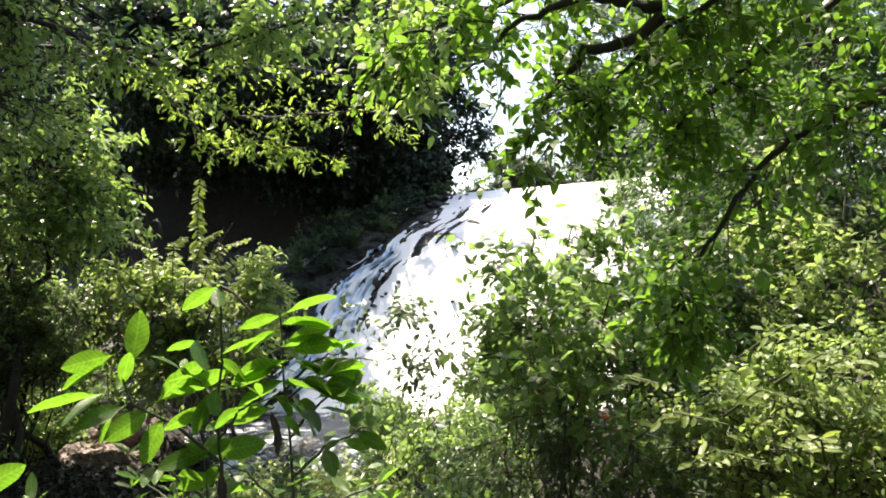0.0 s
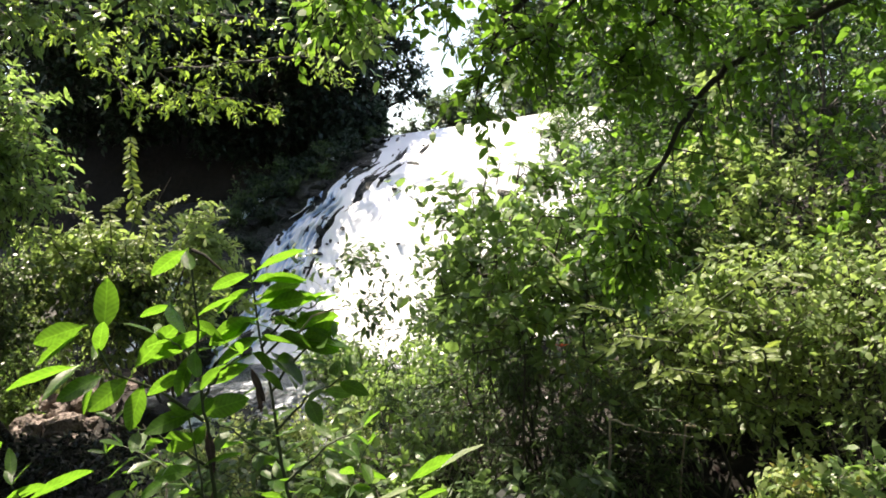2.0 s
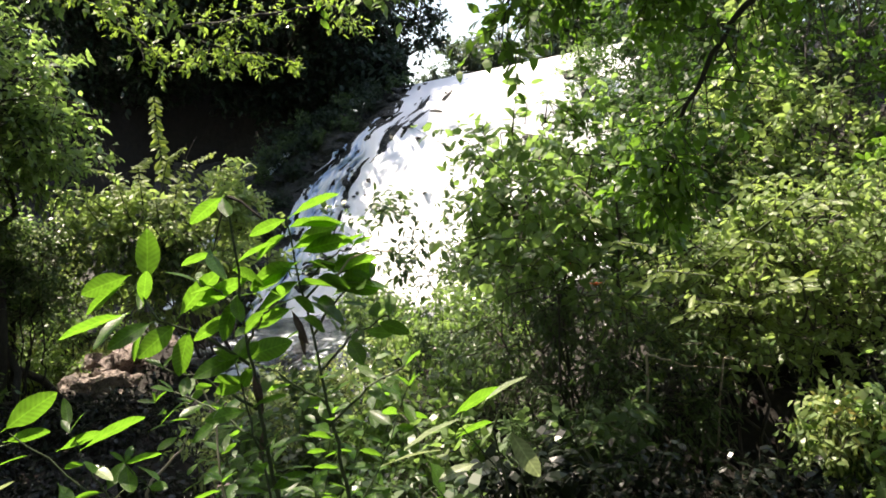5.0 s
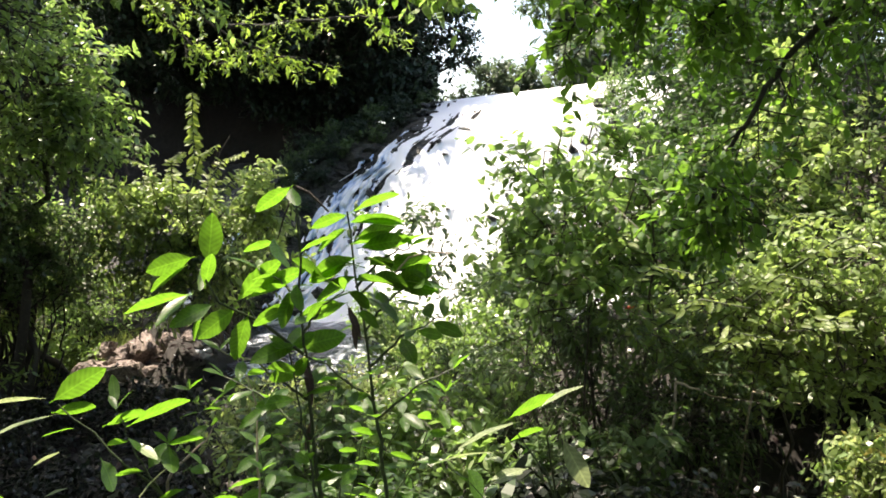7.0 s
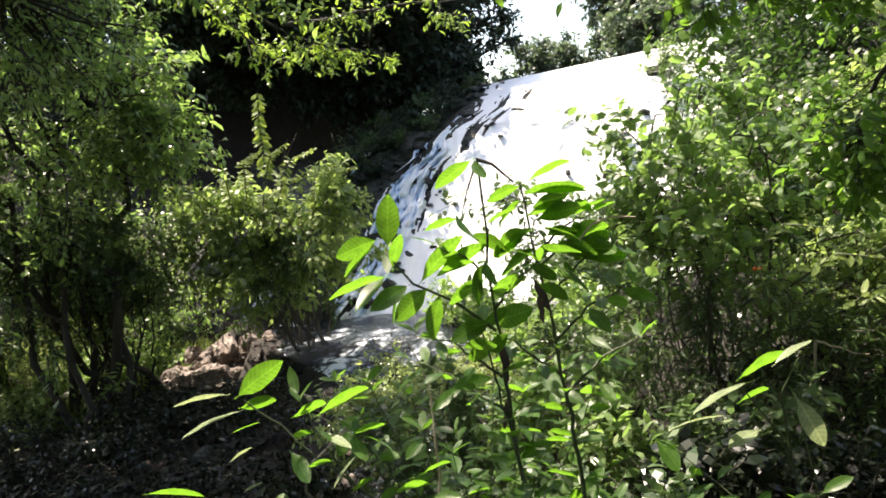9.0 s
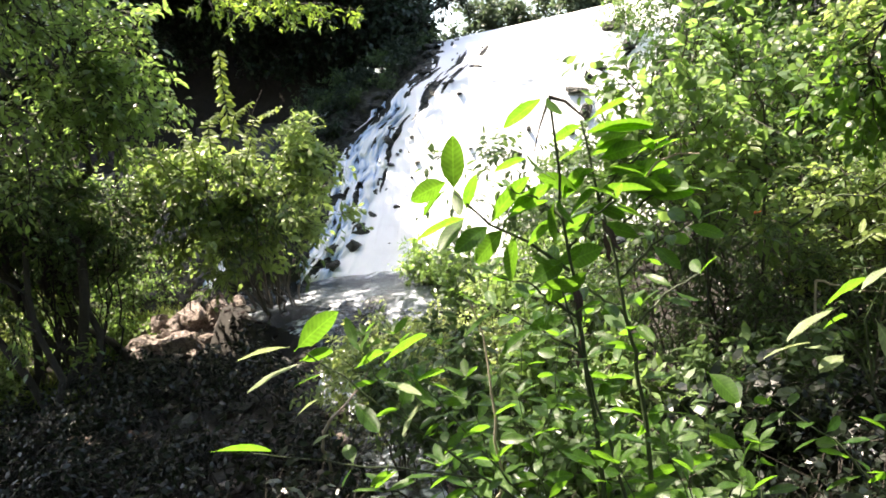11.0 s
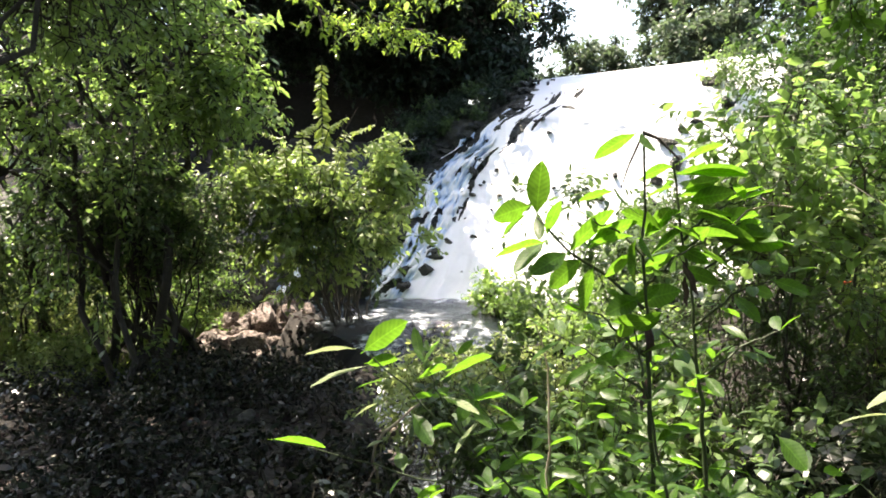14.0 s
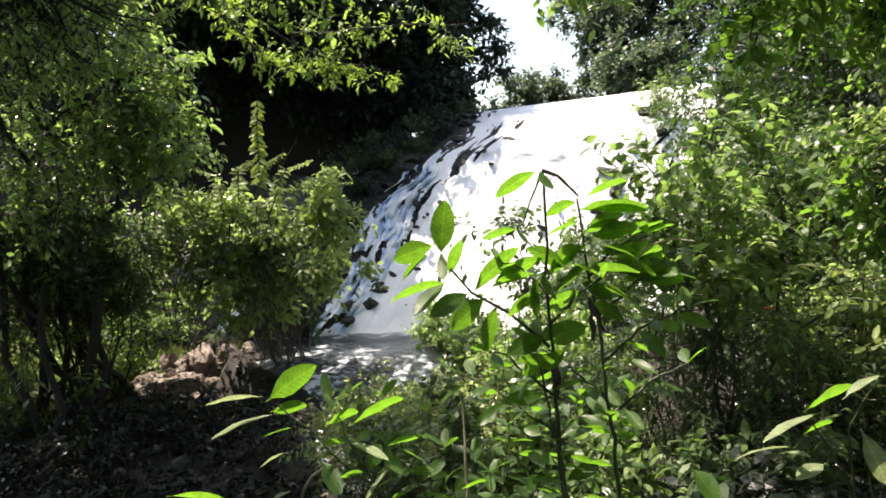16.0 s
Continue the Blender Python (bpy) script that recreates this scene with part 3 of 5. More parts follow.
# ---------------------------------------------------------------- rocks
def rock(place, size, seed, mat="rock", label="rough brown boulder on the stream bank", name="rock", turn=0.0, group=""):
    rng = np.random.default_rng(seed)
    bm = bmesh.new()
    bmesh.ops.create_icosphere(bm, subdivisions=4 if size[0] > 0.13 else 3, radius=1.0)
    planes = [(Vector(unit(rng.normal(0, 1, 3))), rng.uniform(0.32, 0.8)) for _ in range(18)]
    for v in bm.verts:
        p = v.co.copy()
        for nrm, dist in planes:
            over = p.dot(nrm) - dist
            if over > 0:
                p -= nrm * over * 0.96
        q = p * 1.7 + Vector((seed, 0, 0))
        p += p.normalized() * (0.16 * noise.noise(q) + 0.08 * noise.noise(q * 2.7) + 0.05 * noise.noise(q * 6) + 0.025 * noise.noise(q * 14))
        v.co = Vector((p.x * size[0], p.y * size[1], p.z * size[2]))
    me = bpy.data.meshes.new(name)
    bm.to_mesh(me)
    bm.free()
    me.materials.append(MAT[mat])
    ob = new(name, me)
    ob.matrix_world = pose(*place, rng.uniform(-12, 12), rng.uniform(-12, 12), turn or rng.uniform(0, 360))
    return tagged(ob, label, "rock", group)


HEAP = [(-3.85, 7.6, 0.82, 0.24), (-3.5, 7.55, 0.89, 0.22), (-3.15, 7.6, 0.80, 0.25), (-3.62, 7.35, 0.80, 0.18), (-3.85, 7.25, 0.68, 0.24), (-3.5, 7.2, 0.70, 0.24), (-3.18, 7.25, 0.66, 0.22), (-2.95, 7.4, 0.68, 0.14), (-3.0, 7.25, 0.60, 0.16), (-3.35, 7.42, 0.93, 0.12), (-3.72, 7.4, 0.93, 0.11)]
BANK = [(-3.65, 6.9, 0.5, 0.3), (-3.2, 6.85, 0.48, 0.3), (-2.85, 6.9, 0.42, 0.18), (-3.35, 6.4, 0.40, 0.26), (-2.8, 6.4, 0.36, 0.2), (-2.3, 6.0, 0.34, 0.18)]
for k, (x, y, z, s) in enumerate(HEAP):
    rock((x, y, z), (s * 1.25, s * 1.1, s * 1.0), 100 + k, label="rough reddish-brown boulder in a heap beside the pool", group="boulder heap")
# Lower boulders get a darker rock, the heap's shade put into their colour.
for k, (x, y, z, s) in enumerate(BANK):
    rock((x, y, z), (s * 1.25, s * 1.05, s * 0.9), 120 + k, "shaderock", "boulder at the foot of the heap, darkened in place of shade", group="dark bank boulders")
for k, (x, y, z, s) in enumerate([(-2.55, 5.7, 0.5, 0.2), (-2.2, 5.1, 0.42, 0.16), (-2.9, 5.3, 0.55, 0.18), (-2.5, 6.4, 0.45, 0.25), (-2.2, 6.3, 0.4, 0.2),
                                  (-0.9, 4.2, 0.3, 0.16), (-1.9, 4.2, 0.45, 0.2), (-3.4, 4.9, 0.62, 0.18), (-0.55, 5.6, 0.45, 0.22), (-2.7, 4.85, 0.55, 0.14), (-3.0, 3.9, 0.6, 0.13), (-2.2, 3.9, 0.58, 0.15), (-3.6, 3.9, 0.65, 0.2), (-2.6, 3.3, 0.68, 0.12), (-3.9, 5.4, 0.62, 0.2), (-1.72, 4.75, 0.42, 0.14), (-1.62, 4.3, 0.4, 0.12), (-1.5, 3.75, 0.42, 0.13), (-1.75, 5.3, 0.46, 0.12), (-1.3, 3.45, 0.42, 0.1)]):
    rock((x, y, z), (s * 1.25, s, s * 0.7), 140 + k, label="worn grey-brown stone half sunk in dark soil", group="bank stones")

# small stones along the pool's rim and round the heap
rng = np.random.default_rng(150)
for k in range(64):
    if k < 40:
        x, y = rng.uniform(-3.95, -2.55), rng.uniform(6.55, 7.95)
    else:
        x, y = rng.uniform(-3.4, -1.9), rng.uniform(5.0, 6.8)
    if channel(np.array(x), np.array(y)) < half_width(np.array(y)) - 0.05:
        continue
    s = rng.uniform(0.05, 0.13)
    z = float(ground_height(np.array(x), np.array(y)))
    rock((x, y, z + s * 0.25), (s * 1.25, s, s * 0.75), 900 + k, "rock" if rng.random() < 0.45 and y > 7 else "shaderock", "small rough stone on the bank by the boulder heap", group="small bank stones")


def face_point(x, z, out=0.0):
    t = rim(np.array(x))
    y = float(face_y(np.array(x), np.array(z * 3.85 / t)))
    return (x, y + 0.1 - out, z)


# a ragged ridge of rocks parts the left strand from the main sheet; others stand singly
rng = np.random.default_rng(190)
RIDGE = [(float(ridge_x(z)) + rng.normal(0, 0.05), z + rng.normal(0, 0.03), rng.uniform(0.06, 0.15)) for z in np.linspace(0.98, 2.95, 26)]
RIDGE += [(float(ridge_x(z)) + rng.uniform(0.12, 0.55), z + rng.normal(0, 0.06), rng.uniform(0.025, 0.06)) for z in np.linspace(1.2, 3.0, 16)]
RIDGE += [(float(fall_left(z)) + rng.normal(0, 0.06), z + rng.normal(0, 0.05), rng.uniform(0.06, 0.14)) for z in np.linspace(1.0, 3.7, 24)]
WET = [(-0.39, 3.09, 0.09), (-0.32, 2.9, 0.06), (-0.03, 3.26, 0.07), (-0.67, 2.75, 0.05), (-1.25, 2.21, 0.05), (-1.02, 2.4, 0.05), (-1.01, 2.07, 0.06),
       (0.9, 1.9, 0.16), (1.19, 2.72, 0.12), (1.43, 2.87, 0.12), (1.63, 2.98, 0.13), (1.3, 2.4, 0.16), (2.04, 3.6, 0.26), (2.07, 3.22, 0.2), (0.3, 2.0, 0.1), (1.0, 2.2, 0.12), (-0.3, 2.15, 0.05), (0.5, 2.3, 0.07),
       (0.15, 3.55, 0.05), (-0.6, 3.72, 0.12), (-0.85, 3.5, 0.12), (-0.5, 3.86, 0.1)]
for k, (x, z, s) in enumerate(RIDGE + WET):
    rock(face_point(x, z, 0.01 if k < len(RIDGE) else 0.05), (s * (0.8 + 0.5 * (k % 3)), s * 0.8, s * (0.6 + 0.3 * (k % 2))), 200 + k, "wetrock", "black wet rock breaking through the falling water", "wet_rock", group="rocks in the fall")

# ledges of the rounded shoulder beside the fall
rng = np.random.default_rng(196)
for k in range(80):
    x = rng.uniform(-2.9, -0.6)
    z = float(dome_top(x)) - rng.uniform(0.02, 1.1) * (0.25 + 0.75 * smooth(-1.0, -1.8, x))
    if x > float(fall_left(z)) - 0.05:
        continue
    s = rng.uniform(0.07, 0.17) if k < 34 else rng.uniform(0.035, 0.09)
    y = float(wall_y(np.array(x), np.array(z))[0])
    rock((x, y + 0.02, z), (s * 1.5, s, s * 0.75), 260 + k, "wetrock", "wet dark ledge on the rock shoulder beside the fall", "wet_rock", group="shoulder ledges")

# ---------------------------------------------------------------- trees and shrubs
BUSH, CANOPY = "dense leafy bush with small glossy green leaves", "overhanging broadleaf tree with thin dark branches"
RIGHT = [((0.65, 4.1), (0.55, 3.85, 2.1), (0.5, 0.42, 0.62), 150), ((1.25, 4.7), (1.2, 4.55, 0.95), (0.6, 0.35, 0.45), 130), ((2.1, 4.8), (2.1, 4.65, 1.15), (0.6, 0.35, 0.45), 130), ((1.5, 5.0), (1.5, 5.1, 1.95), (0.8, 0.55, 0.75), 200), ((2.5, 5.6), (2.4, 5.5, 2.2), (0.95, 0.7, 0.85), 220),
         ((1.5, 3.9), (1.5, 3.9, 1.6), (0.6, 0.42, 0.42), 140), ((2.4, 4.0), (2.4, 4.0, 1.65), (0.75, 0.5, 0.5), 160), ((3.4, 5.2), (3.5, 5.1, 2.5), (1.0, 0.9, 1.4), 200)]
SLOPE = [((2.1, 6.8), (2.05, 6.6, 2.0), (0.8, 0.8, 0.95), 190), ((2.9, 7.6), (2.8, 7.5, 3.1), (1.1, 0.9, 1.3), 330), ((2.9, 9.2), (3.0, 9.1, 3.0), (1.0, 0.8, 1.4), 320), ((4.4, 7.2), (4.4, 7.0, 3.6), (1.3, 1.2, 1.6), 200), ((4.6, 10.0), (4.6, 9.9, 4.6), (1.5, 1.1, 1.9), 260), ((3.5, 8.2), (3.3, 8.2, 4.7), (1.0, 0.8, 0.9), 220), ((3.1, 6.0), (2.9, 6.0, 4.1), (0.8, 0.7, 0.8), 180), ((3.6, 10.1), (3.55, 10.0, 3.4), (1.0, 0.6, 1.25), 260), ((5.9, 10.5), (5.9, 10.3, 4.6), (1.5, 1.0, 1.6), 300), ((5.6, 8.0), (5.6, 7.8, 4.2), (1.1, 0.9, 1.5), 260)]
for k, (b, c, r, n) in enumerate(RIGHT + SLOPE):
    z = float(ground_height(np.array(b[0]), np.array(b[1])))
    # Leaf colour also carries shade (gloom, broad) and sun (sunbush) here.
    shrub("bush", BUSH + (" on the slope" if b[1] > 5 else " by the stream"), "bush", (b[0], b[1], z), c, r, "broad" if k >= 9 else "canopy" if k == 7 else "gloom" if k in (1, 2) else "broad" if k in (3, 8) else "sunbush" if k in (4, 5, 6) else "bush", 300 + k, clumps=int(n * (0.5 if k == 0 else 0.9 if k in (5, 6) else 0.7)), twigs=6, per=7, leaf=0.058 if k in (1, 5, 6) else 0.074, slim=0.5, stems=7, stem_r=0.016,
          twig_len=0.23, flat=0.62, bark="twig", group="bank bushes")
for k, (b, c, r, n) in enumerate([((0.5, 4.3), (0.48, 4.2, 1.4), (0.42, 0.4, 0.65), 90), ((0.0, 4.8), (0.0, 4.75, 1.0), (0.35, 0.4, 0.45), 80), ((0.75, 3.7), (0.8, 3.6, 1.15), (0.4, 0.3, 0.45), 90)]):
    z = float(ground_height(np.array(b[0]), np.array(b[1])))
    shrub("bush", "upright shrub with narrow drooping dark green leaves", "bush", (b[0], b[1], z), c, r, "willow", 340 + k, clumps=n, twigs=6, per=8, leaf=0.055, slim=0.26, stems=9,
          stem_r=0.012, twig_len=0.2, droop=0.9, flat=0.8, bark="twig", group="narrow-leaved shrubs")
LOW = [(-1.3, 4.4, 0.95, 0.36), (-0.85, 3.8, 0.95, 0.4), (-0.3, 3.6, 1.0, 0.42), (1.75, 3.0, 1.0, 0.3), (-0.75, 5.5, 0.8, 0.36), (-0.1, 5.7, 1.05, 0.45), (-0.55, 6.8, 0.95, 0.36), (0.35, 7.3, 1.3, 0.5),
       (-0.95, 7.7, 1.0, 0.32), (0.3, 8.0, 1.15, 0.45), (0.9, 8.4, 1.6, 0.6), (-1.1, 5.2, 0.85, 0.28), (-1.5, 5.3, 0.8, 0.24), (-0.45, 2.9, 0.95, 0.3), (0.1, 2.8, 0.95, 0.3), (0.4, 3.2, 1.0, 0.32), (-0.2, 2.35, 0.95, 0.26), (1.52, 2.95, 1.2, 0.14)]
for k, (x, y, z, r) in enumerate(LOW):
    g = max(float(ground_height(np.array(x), np.array(y))), 0.2)
    # Shrub 14 takes the shade-darkened gloom leaves.
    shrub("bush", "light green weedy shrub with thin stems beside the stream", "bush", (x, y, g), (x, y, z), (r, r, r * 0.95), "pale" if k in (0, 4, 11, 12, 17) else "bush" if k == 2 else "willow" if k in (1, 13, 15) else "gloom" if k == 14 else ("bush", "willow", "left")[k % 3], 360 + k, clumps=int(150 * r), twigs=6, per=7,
          leaf=0.05 if k in (0, 4, 11, 12, 17) else 0.075, slim=0.42, stems=8, stem_r=0.009, twig_len=0.12 if k == 17 else 0.18, flat=0.8, group="stream-side shrubs", bark="twig")

# left bank
shrub("tree", "slender many-stemmed tree with a dense dark green crown", "tree", (-4.15, 6.3, 0.6), (-4.5, 5.95, 3.0), (1.3, 1.0, 1.65), "left", 401, clumps=205, twigs=6, per=8, leaf=0.075, stems=7,
      stem_r=0.05, twig_len=0.26, spread=1.1, droop=0.6, flat=0.7, group="bank trees")
shrub("tree", "slender many-stemmed tree with a dense dark green crown", "tree", (-6.6, 8.4, 1.0), (-6.9, 8.3, 3.0), (1.3, 1.1, 1.3), "left", 402, clumps=120, twigs=6, per=7, leaf=0.072, stems=6,
      stem_r=0.06, twig_len=0.26, spread=1.0, droop=0.6, group="bank trees")
shrub("tree", "young tree with long thin stems and leaves overhead", "tree", (-4.6, 2.6, 0.95), (-3.5, 4.6, 3.95), (1.1, 0.8, 0.8), "left", 403, clumps=220, twigs=6, per=8, leaf=0.06, stems=4,
      stem_r=0.045, twig_len=0.26, spread=0.6, droop=0.5, group="bank trees")
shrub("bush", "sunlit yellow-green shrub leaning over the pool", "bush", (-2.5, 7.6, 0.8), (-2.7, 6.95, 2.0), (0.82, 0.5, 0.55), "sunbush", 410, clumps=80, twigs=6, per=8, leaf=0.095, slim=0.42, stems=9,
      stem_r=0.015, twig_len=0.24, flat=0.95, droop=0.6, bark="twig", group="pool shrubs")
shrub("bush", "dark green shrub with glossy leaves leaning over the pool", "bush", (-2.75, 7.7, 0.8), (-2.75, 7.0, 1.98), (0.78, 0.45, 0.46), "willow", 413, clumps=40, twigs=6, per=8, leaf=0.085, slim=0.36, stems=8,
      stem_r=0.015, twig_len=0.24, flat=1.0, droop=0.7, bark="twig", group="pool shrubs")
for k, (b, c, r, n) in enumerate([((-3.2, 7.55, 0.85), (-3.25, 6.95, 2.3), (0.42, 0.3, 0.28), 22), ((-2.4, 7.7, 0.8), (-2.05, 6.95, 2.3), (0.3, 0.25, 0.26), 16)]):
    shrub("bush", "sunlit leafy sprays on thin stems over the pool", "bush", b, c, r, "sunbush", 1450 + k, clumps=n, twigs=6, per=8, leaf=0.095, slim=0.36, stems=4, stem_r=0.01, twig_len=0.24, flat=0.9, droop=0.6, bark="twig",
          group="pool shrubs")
shrub("bush", "shaded green shrub under the bank trees", "bush", (-4.5, 7.2, 0.6), (-4.4, 7.0, 1.95), (0.65, 0.5, 0.5), "left", 411, clumps=110, twigs=6, per=8, leaf=0.055, stems=8, stem_r=0.015,
      twig_len=0.22, group="pool shrubs")
shrub("bush", "shaded green shrub under the bank trees", "bush", (-5.2, 8.6, 0.8), (-5.2, 8.6, 1.7), (0.9, 0.6, 0.7), "pale", 412, clumps=150, twigs=5, per=7, leaf=0.06, stems=7, stem_r=0.015,
      twig_len=0.22, group="pool shrubs")

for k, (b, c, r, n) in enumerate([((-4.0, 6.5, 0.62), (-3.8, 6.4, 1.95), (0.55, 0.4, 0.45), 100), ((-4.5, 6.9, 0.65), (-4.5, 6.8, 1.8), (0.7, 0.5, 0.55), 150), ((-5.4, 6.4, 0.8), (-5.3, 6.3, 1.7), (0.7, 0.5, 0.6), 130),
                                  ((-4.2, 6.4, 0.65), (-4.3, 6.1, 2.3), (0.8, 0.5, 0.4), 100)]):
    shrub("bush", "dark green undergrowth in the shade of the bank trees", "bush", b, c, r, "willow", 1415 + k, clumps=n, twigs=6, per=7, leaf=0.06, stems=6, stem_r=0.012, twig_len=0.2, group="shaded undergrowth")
shrub("bush", "thin shrub with sparse dark leaves before the fall", "bush", (-0.4, 5.1, 0.42), (-0.4, 5.1, 1.84), (0.5, 0.3, 0.46), "willow", 680, clumps=50, twigs=3, per=4, leaf=0.07, slim=0.52, stems=7, stem_r=0.005,
      twig_len=0.14, flat=0.35, bark="stem")
for k, (x, y, r) in enumerate([(-4.7, 7.3, 0.35), (-5.3, 6.9, 0.4), (-5.0, 6.3, 0.32), (-5.9, 6.4, 0.45), (-4.3, 7.5, 0.3), (-5.6, 7.8, 0.4), (-6.4, 7.0, 0.4), (-4.75, 6.0, 0.26)]):
    z = float(ground_height(np.array(x), np.array(y)))
    shrub("bush", "low bright green weeds growing behind the bank trees", "bush", (x, y, z), (x, y, z + r * 0.6), (r * 1.3, r, r * 0.6), "pale" if k % 2 else "left", 1430 + k, clumps=int(150 * r), twigs=6, per=7, leaf=0.055, stems=8, stem_r=0.007, twig_len=0.18, flat=0.8,
          group="bank weeds")
shrub("bush", "shaded green shrub under the bank trees", "bush", (-4.4, 8.1, 0.75), (-4.35, 8.0, 1.3), (0.7, 0.35, 0.4), "bush", 681, clumps=90, twigs=6, per=7, leaf=0.055, stems=8, stem_r=0.012, twig_len=0.2, flat=0.8, group="pool shrubs")
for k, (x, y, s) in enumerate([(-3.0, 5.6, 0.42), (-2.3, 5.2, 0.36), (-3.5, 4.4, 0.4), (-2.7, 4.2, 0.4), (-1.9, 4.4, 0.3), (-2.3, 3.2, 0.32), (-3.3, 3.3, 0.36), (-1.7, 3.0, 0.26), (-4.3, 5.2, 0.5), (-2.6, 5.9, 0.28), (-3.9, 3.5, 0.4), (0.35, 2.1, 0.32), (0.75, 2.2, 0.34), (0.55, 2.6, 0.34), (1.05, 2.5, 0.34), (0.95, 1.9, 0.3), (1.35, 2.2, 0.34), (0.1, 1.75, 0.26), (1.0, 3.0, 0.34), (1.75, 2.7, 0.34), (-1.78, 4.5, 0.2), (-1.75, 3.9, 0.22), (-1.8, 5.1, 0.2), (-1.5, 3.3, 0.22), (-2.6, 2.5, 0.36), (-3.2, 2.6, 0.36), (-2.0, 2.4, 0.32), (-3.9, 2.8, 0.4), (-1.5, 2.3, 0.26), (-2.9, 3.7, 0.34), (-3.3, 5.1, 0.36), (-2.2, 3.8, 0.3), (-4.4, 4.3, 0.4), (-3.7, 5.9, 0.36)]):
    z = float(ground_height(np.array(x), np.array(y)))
    shrub("bush", "low undergrowth with bare twigs, leaves near black in place of shade", "bush", (x, y, z), (x, y, z + 0.16), (s, s * 0.8, 0.17), "gloom", 660 + k, clumps=int((170 if x > 0 else 90) * s), twigs=5, per=5, leaf=0.055, stems=7,
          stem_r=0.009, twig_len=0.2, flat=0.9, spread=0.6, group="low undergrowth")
# Crown added above the view, to cast shade on the left bank.
shrub("tree", "tall leafy tree added out of view to shade the stream bank", "tree", (-6.4, 4.0, 1.2), (-4.35, 4.9, 5.7), (2.0, 1.6, 0.7), "left", 404, clumps=560, twigs=6, per=8, leaf=0.075, stems=4,
      stem_r=0.07, twig_len=0.3, spread=0.4, droop=0.5, group="bank trees")

shrub("tree", "young tree with sunlit sprays of leaves beside the shrub", "tree", (-4.4, 6.6, 0.7), (-3.35, 6.1, 3.25), (0.5, 0.5, 0.75), "left", 405, clumps=90, twigs=6, per=7, leaf=0.082, stems=3,
      stem_r=0.03, twig_len=0.26, spread=0.3, droop=0.6, group="bank trees")
# unseen trees added behind and above the path, to block sky light
for k, (b, c, r) in enumerate([((-3.6, -3.0, 0.85), (-3.4, -2.6, 4.2), (2.2, 1.3, 2.8)), ((0.2, -3.8, 0.85), (0.1, -3.2, 4.6), (2.2, 1.3, 3.0)), ((3.8, -3.0, 0.85), (3.7, -2.4, 4.2), (2.2, 1.4, 2.8)),
                               ((-7.2, 0.5, 1.6), (-7.0, 0.8, 4.2), (1.8, 2.0, 2.6)), ((6.8, 1.0, 0.9), (6.6, 1.0, 4.2), (1.8, 2.0, 2.8)), ((-3.4, -0.9, 0.85), (-3.2, 0.2, 5.7), (2.6, 1.5, 0.7)),
                               ((2.2, -1.2, 0.85), (1.9, 0.2, 5.7), (2.4, 1.5, 0.8)), ((-0.7, -2.0, 0.85), (-0.8, -0.7, 5.9), (2.2, 1.4, 0.8)), ((5.2, 2.4, 0.9), (4.4, 2.2, 5.7), (1.8, 1.8, 0.8)), ((-6.2, 2.4, 1.3), (-4.9, 3.3, 5.8), (1.6, 1.1, 0.6))]):
    shrub("tree", "unseen leafy tree added to block sky light", "tree", b, c, r, "left", 480 + k, clumps=640 if k == 5 else 300 if k == 9 else 460, twigs=6, per=7, leaf=0.12, slim=0.5, stems=4, stem_r=0.09, twig_len=0.4, spread=0.4, group="woodland trees")

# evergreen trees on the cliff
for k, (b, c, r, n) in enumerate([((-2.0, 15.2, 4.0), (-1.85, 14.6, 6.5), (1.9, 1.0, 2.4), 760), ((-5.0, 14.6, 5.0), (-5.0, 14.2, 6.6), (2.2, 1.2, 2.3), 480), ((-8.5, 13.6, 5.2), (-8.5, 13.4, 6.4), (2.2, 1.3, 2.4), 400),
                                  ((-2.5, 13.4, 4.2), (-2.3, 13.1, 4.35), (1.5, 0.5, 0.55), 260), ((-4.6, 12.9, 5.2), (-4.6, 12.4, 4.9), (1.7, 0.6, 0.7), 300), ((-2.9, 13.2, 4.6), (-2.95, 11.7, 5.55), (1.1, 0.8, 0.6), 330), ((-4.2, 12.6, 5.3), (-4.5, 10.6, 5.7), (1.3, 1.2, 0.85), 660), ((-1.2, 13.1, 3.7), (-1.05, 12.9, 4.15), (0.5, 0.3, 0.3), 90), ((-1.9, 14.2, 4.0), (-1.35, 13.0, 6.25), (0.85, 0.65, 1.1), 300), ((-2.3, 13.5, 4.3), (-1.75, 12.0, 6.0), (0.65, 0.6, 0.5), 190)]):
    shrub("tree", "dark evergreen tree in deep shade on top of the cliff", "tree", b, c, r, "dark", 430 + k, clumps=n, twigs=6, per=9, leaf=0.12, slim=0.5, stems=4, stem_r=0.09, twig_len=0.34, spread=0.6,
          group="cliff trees")
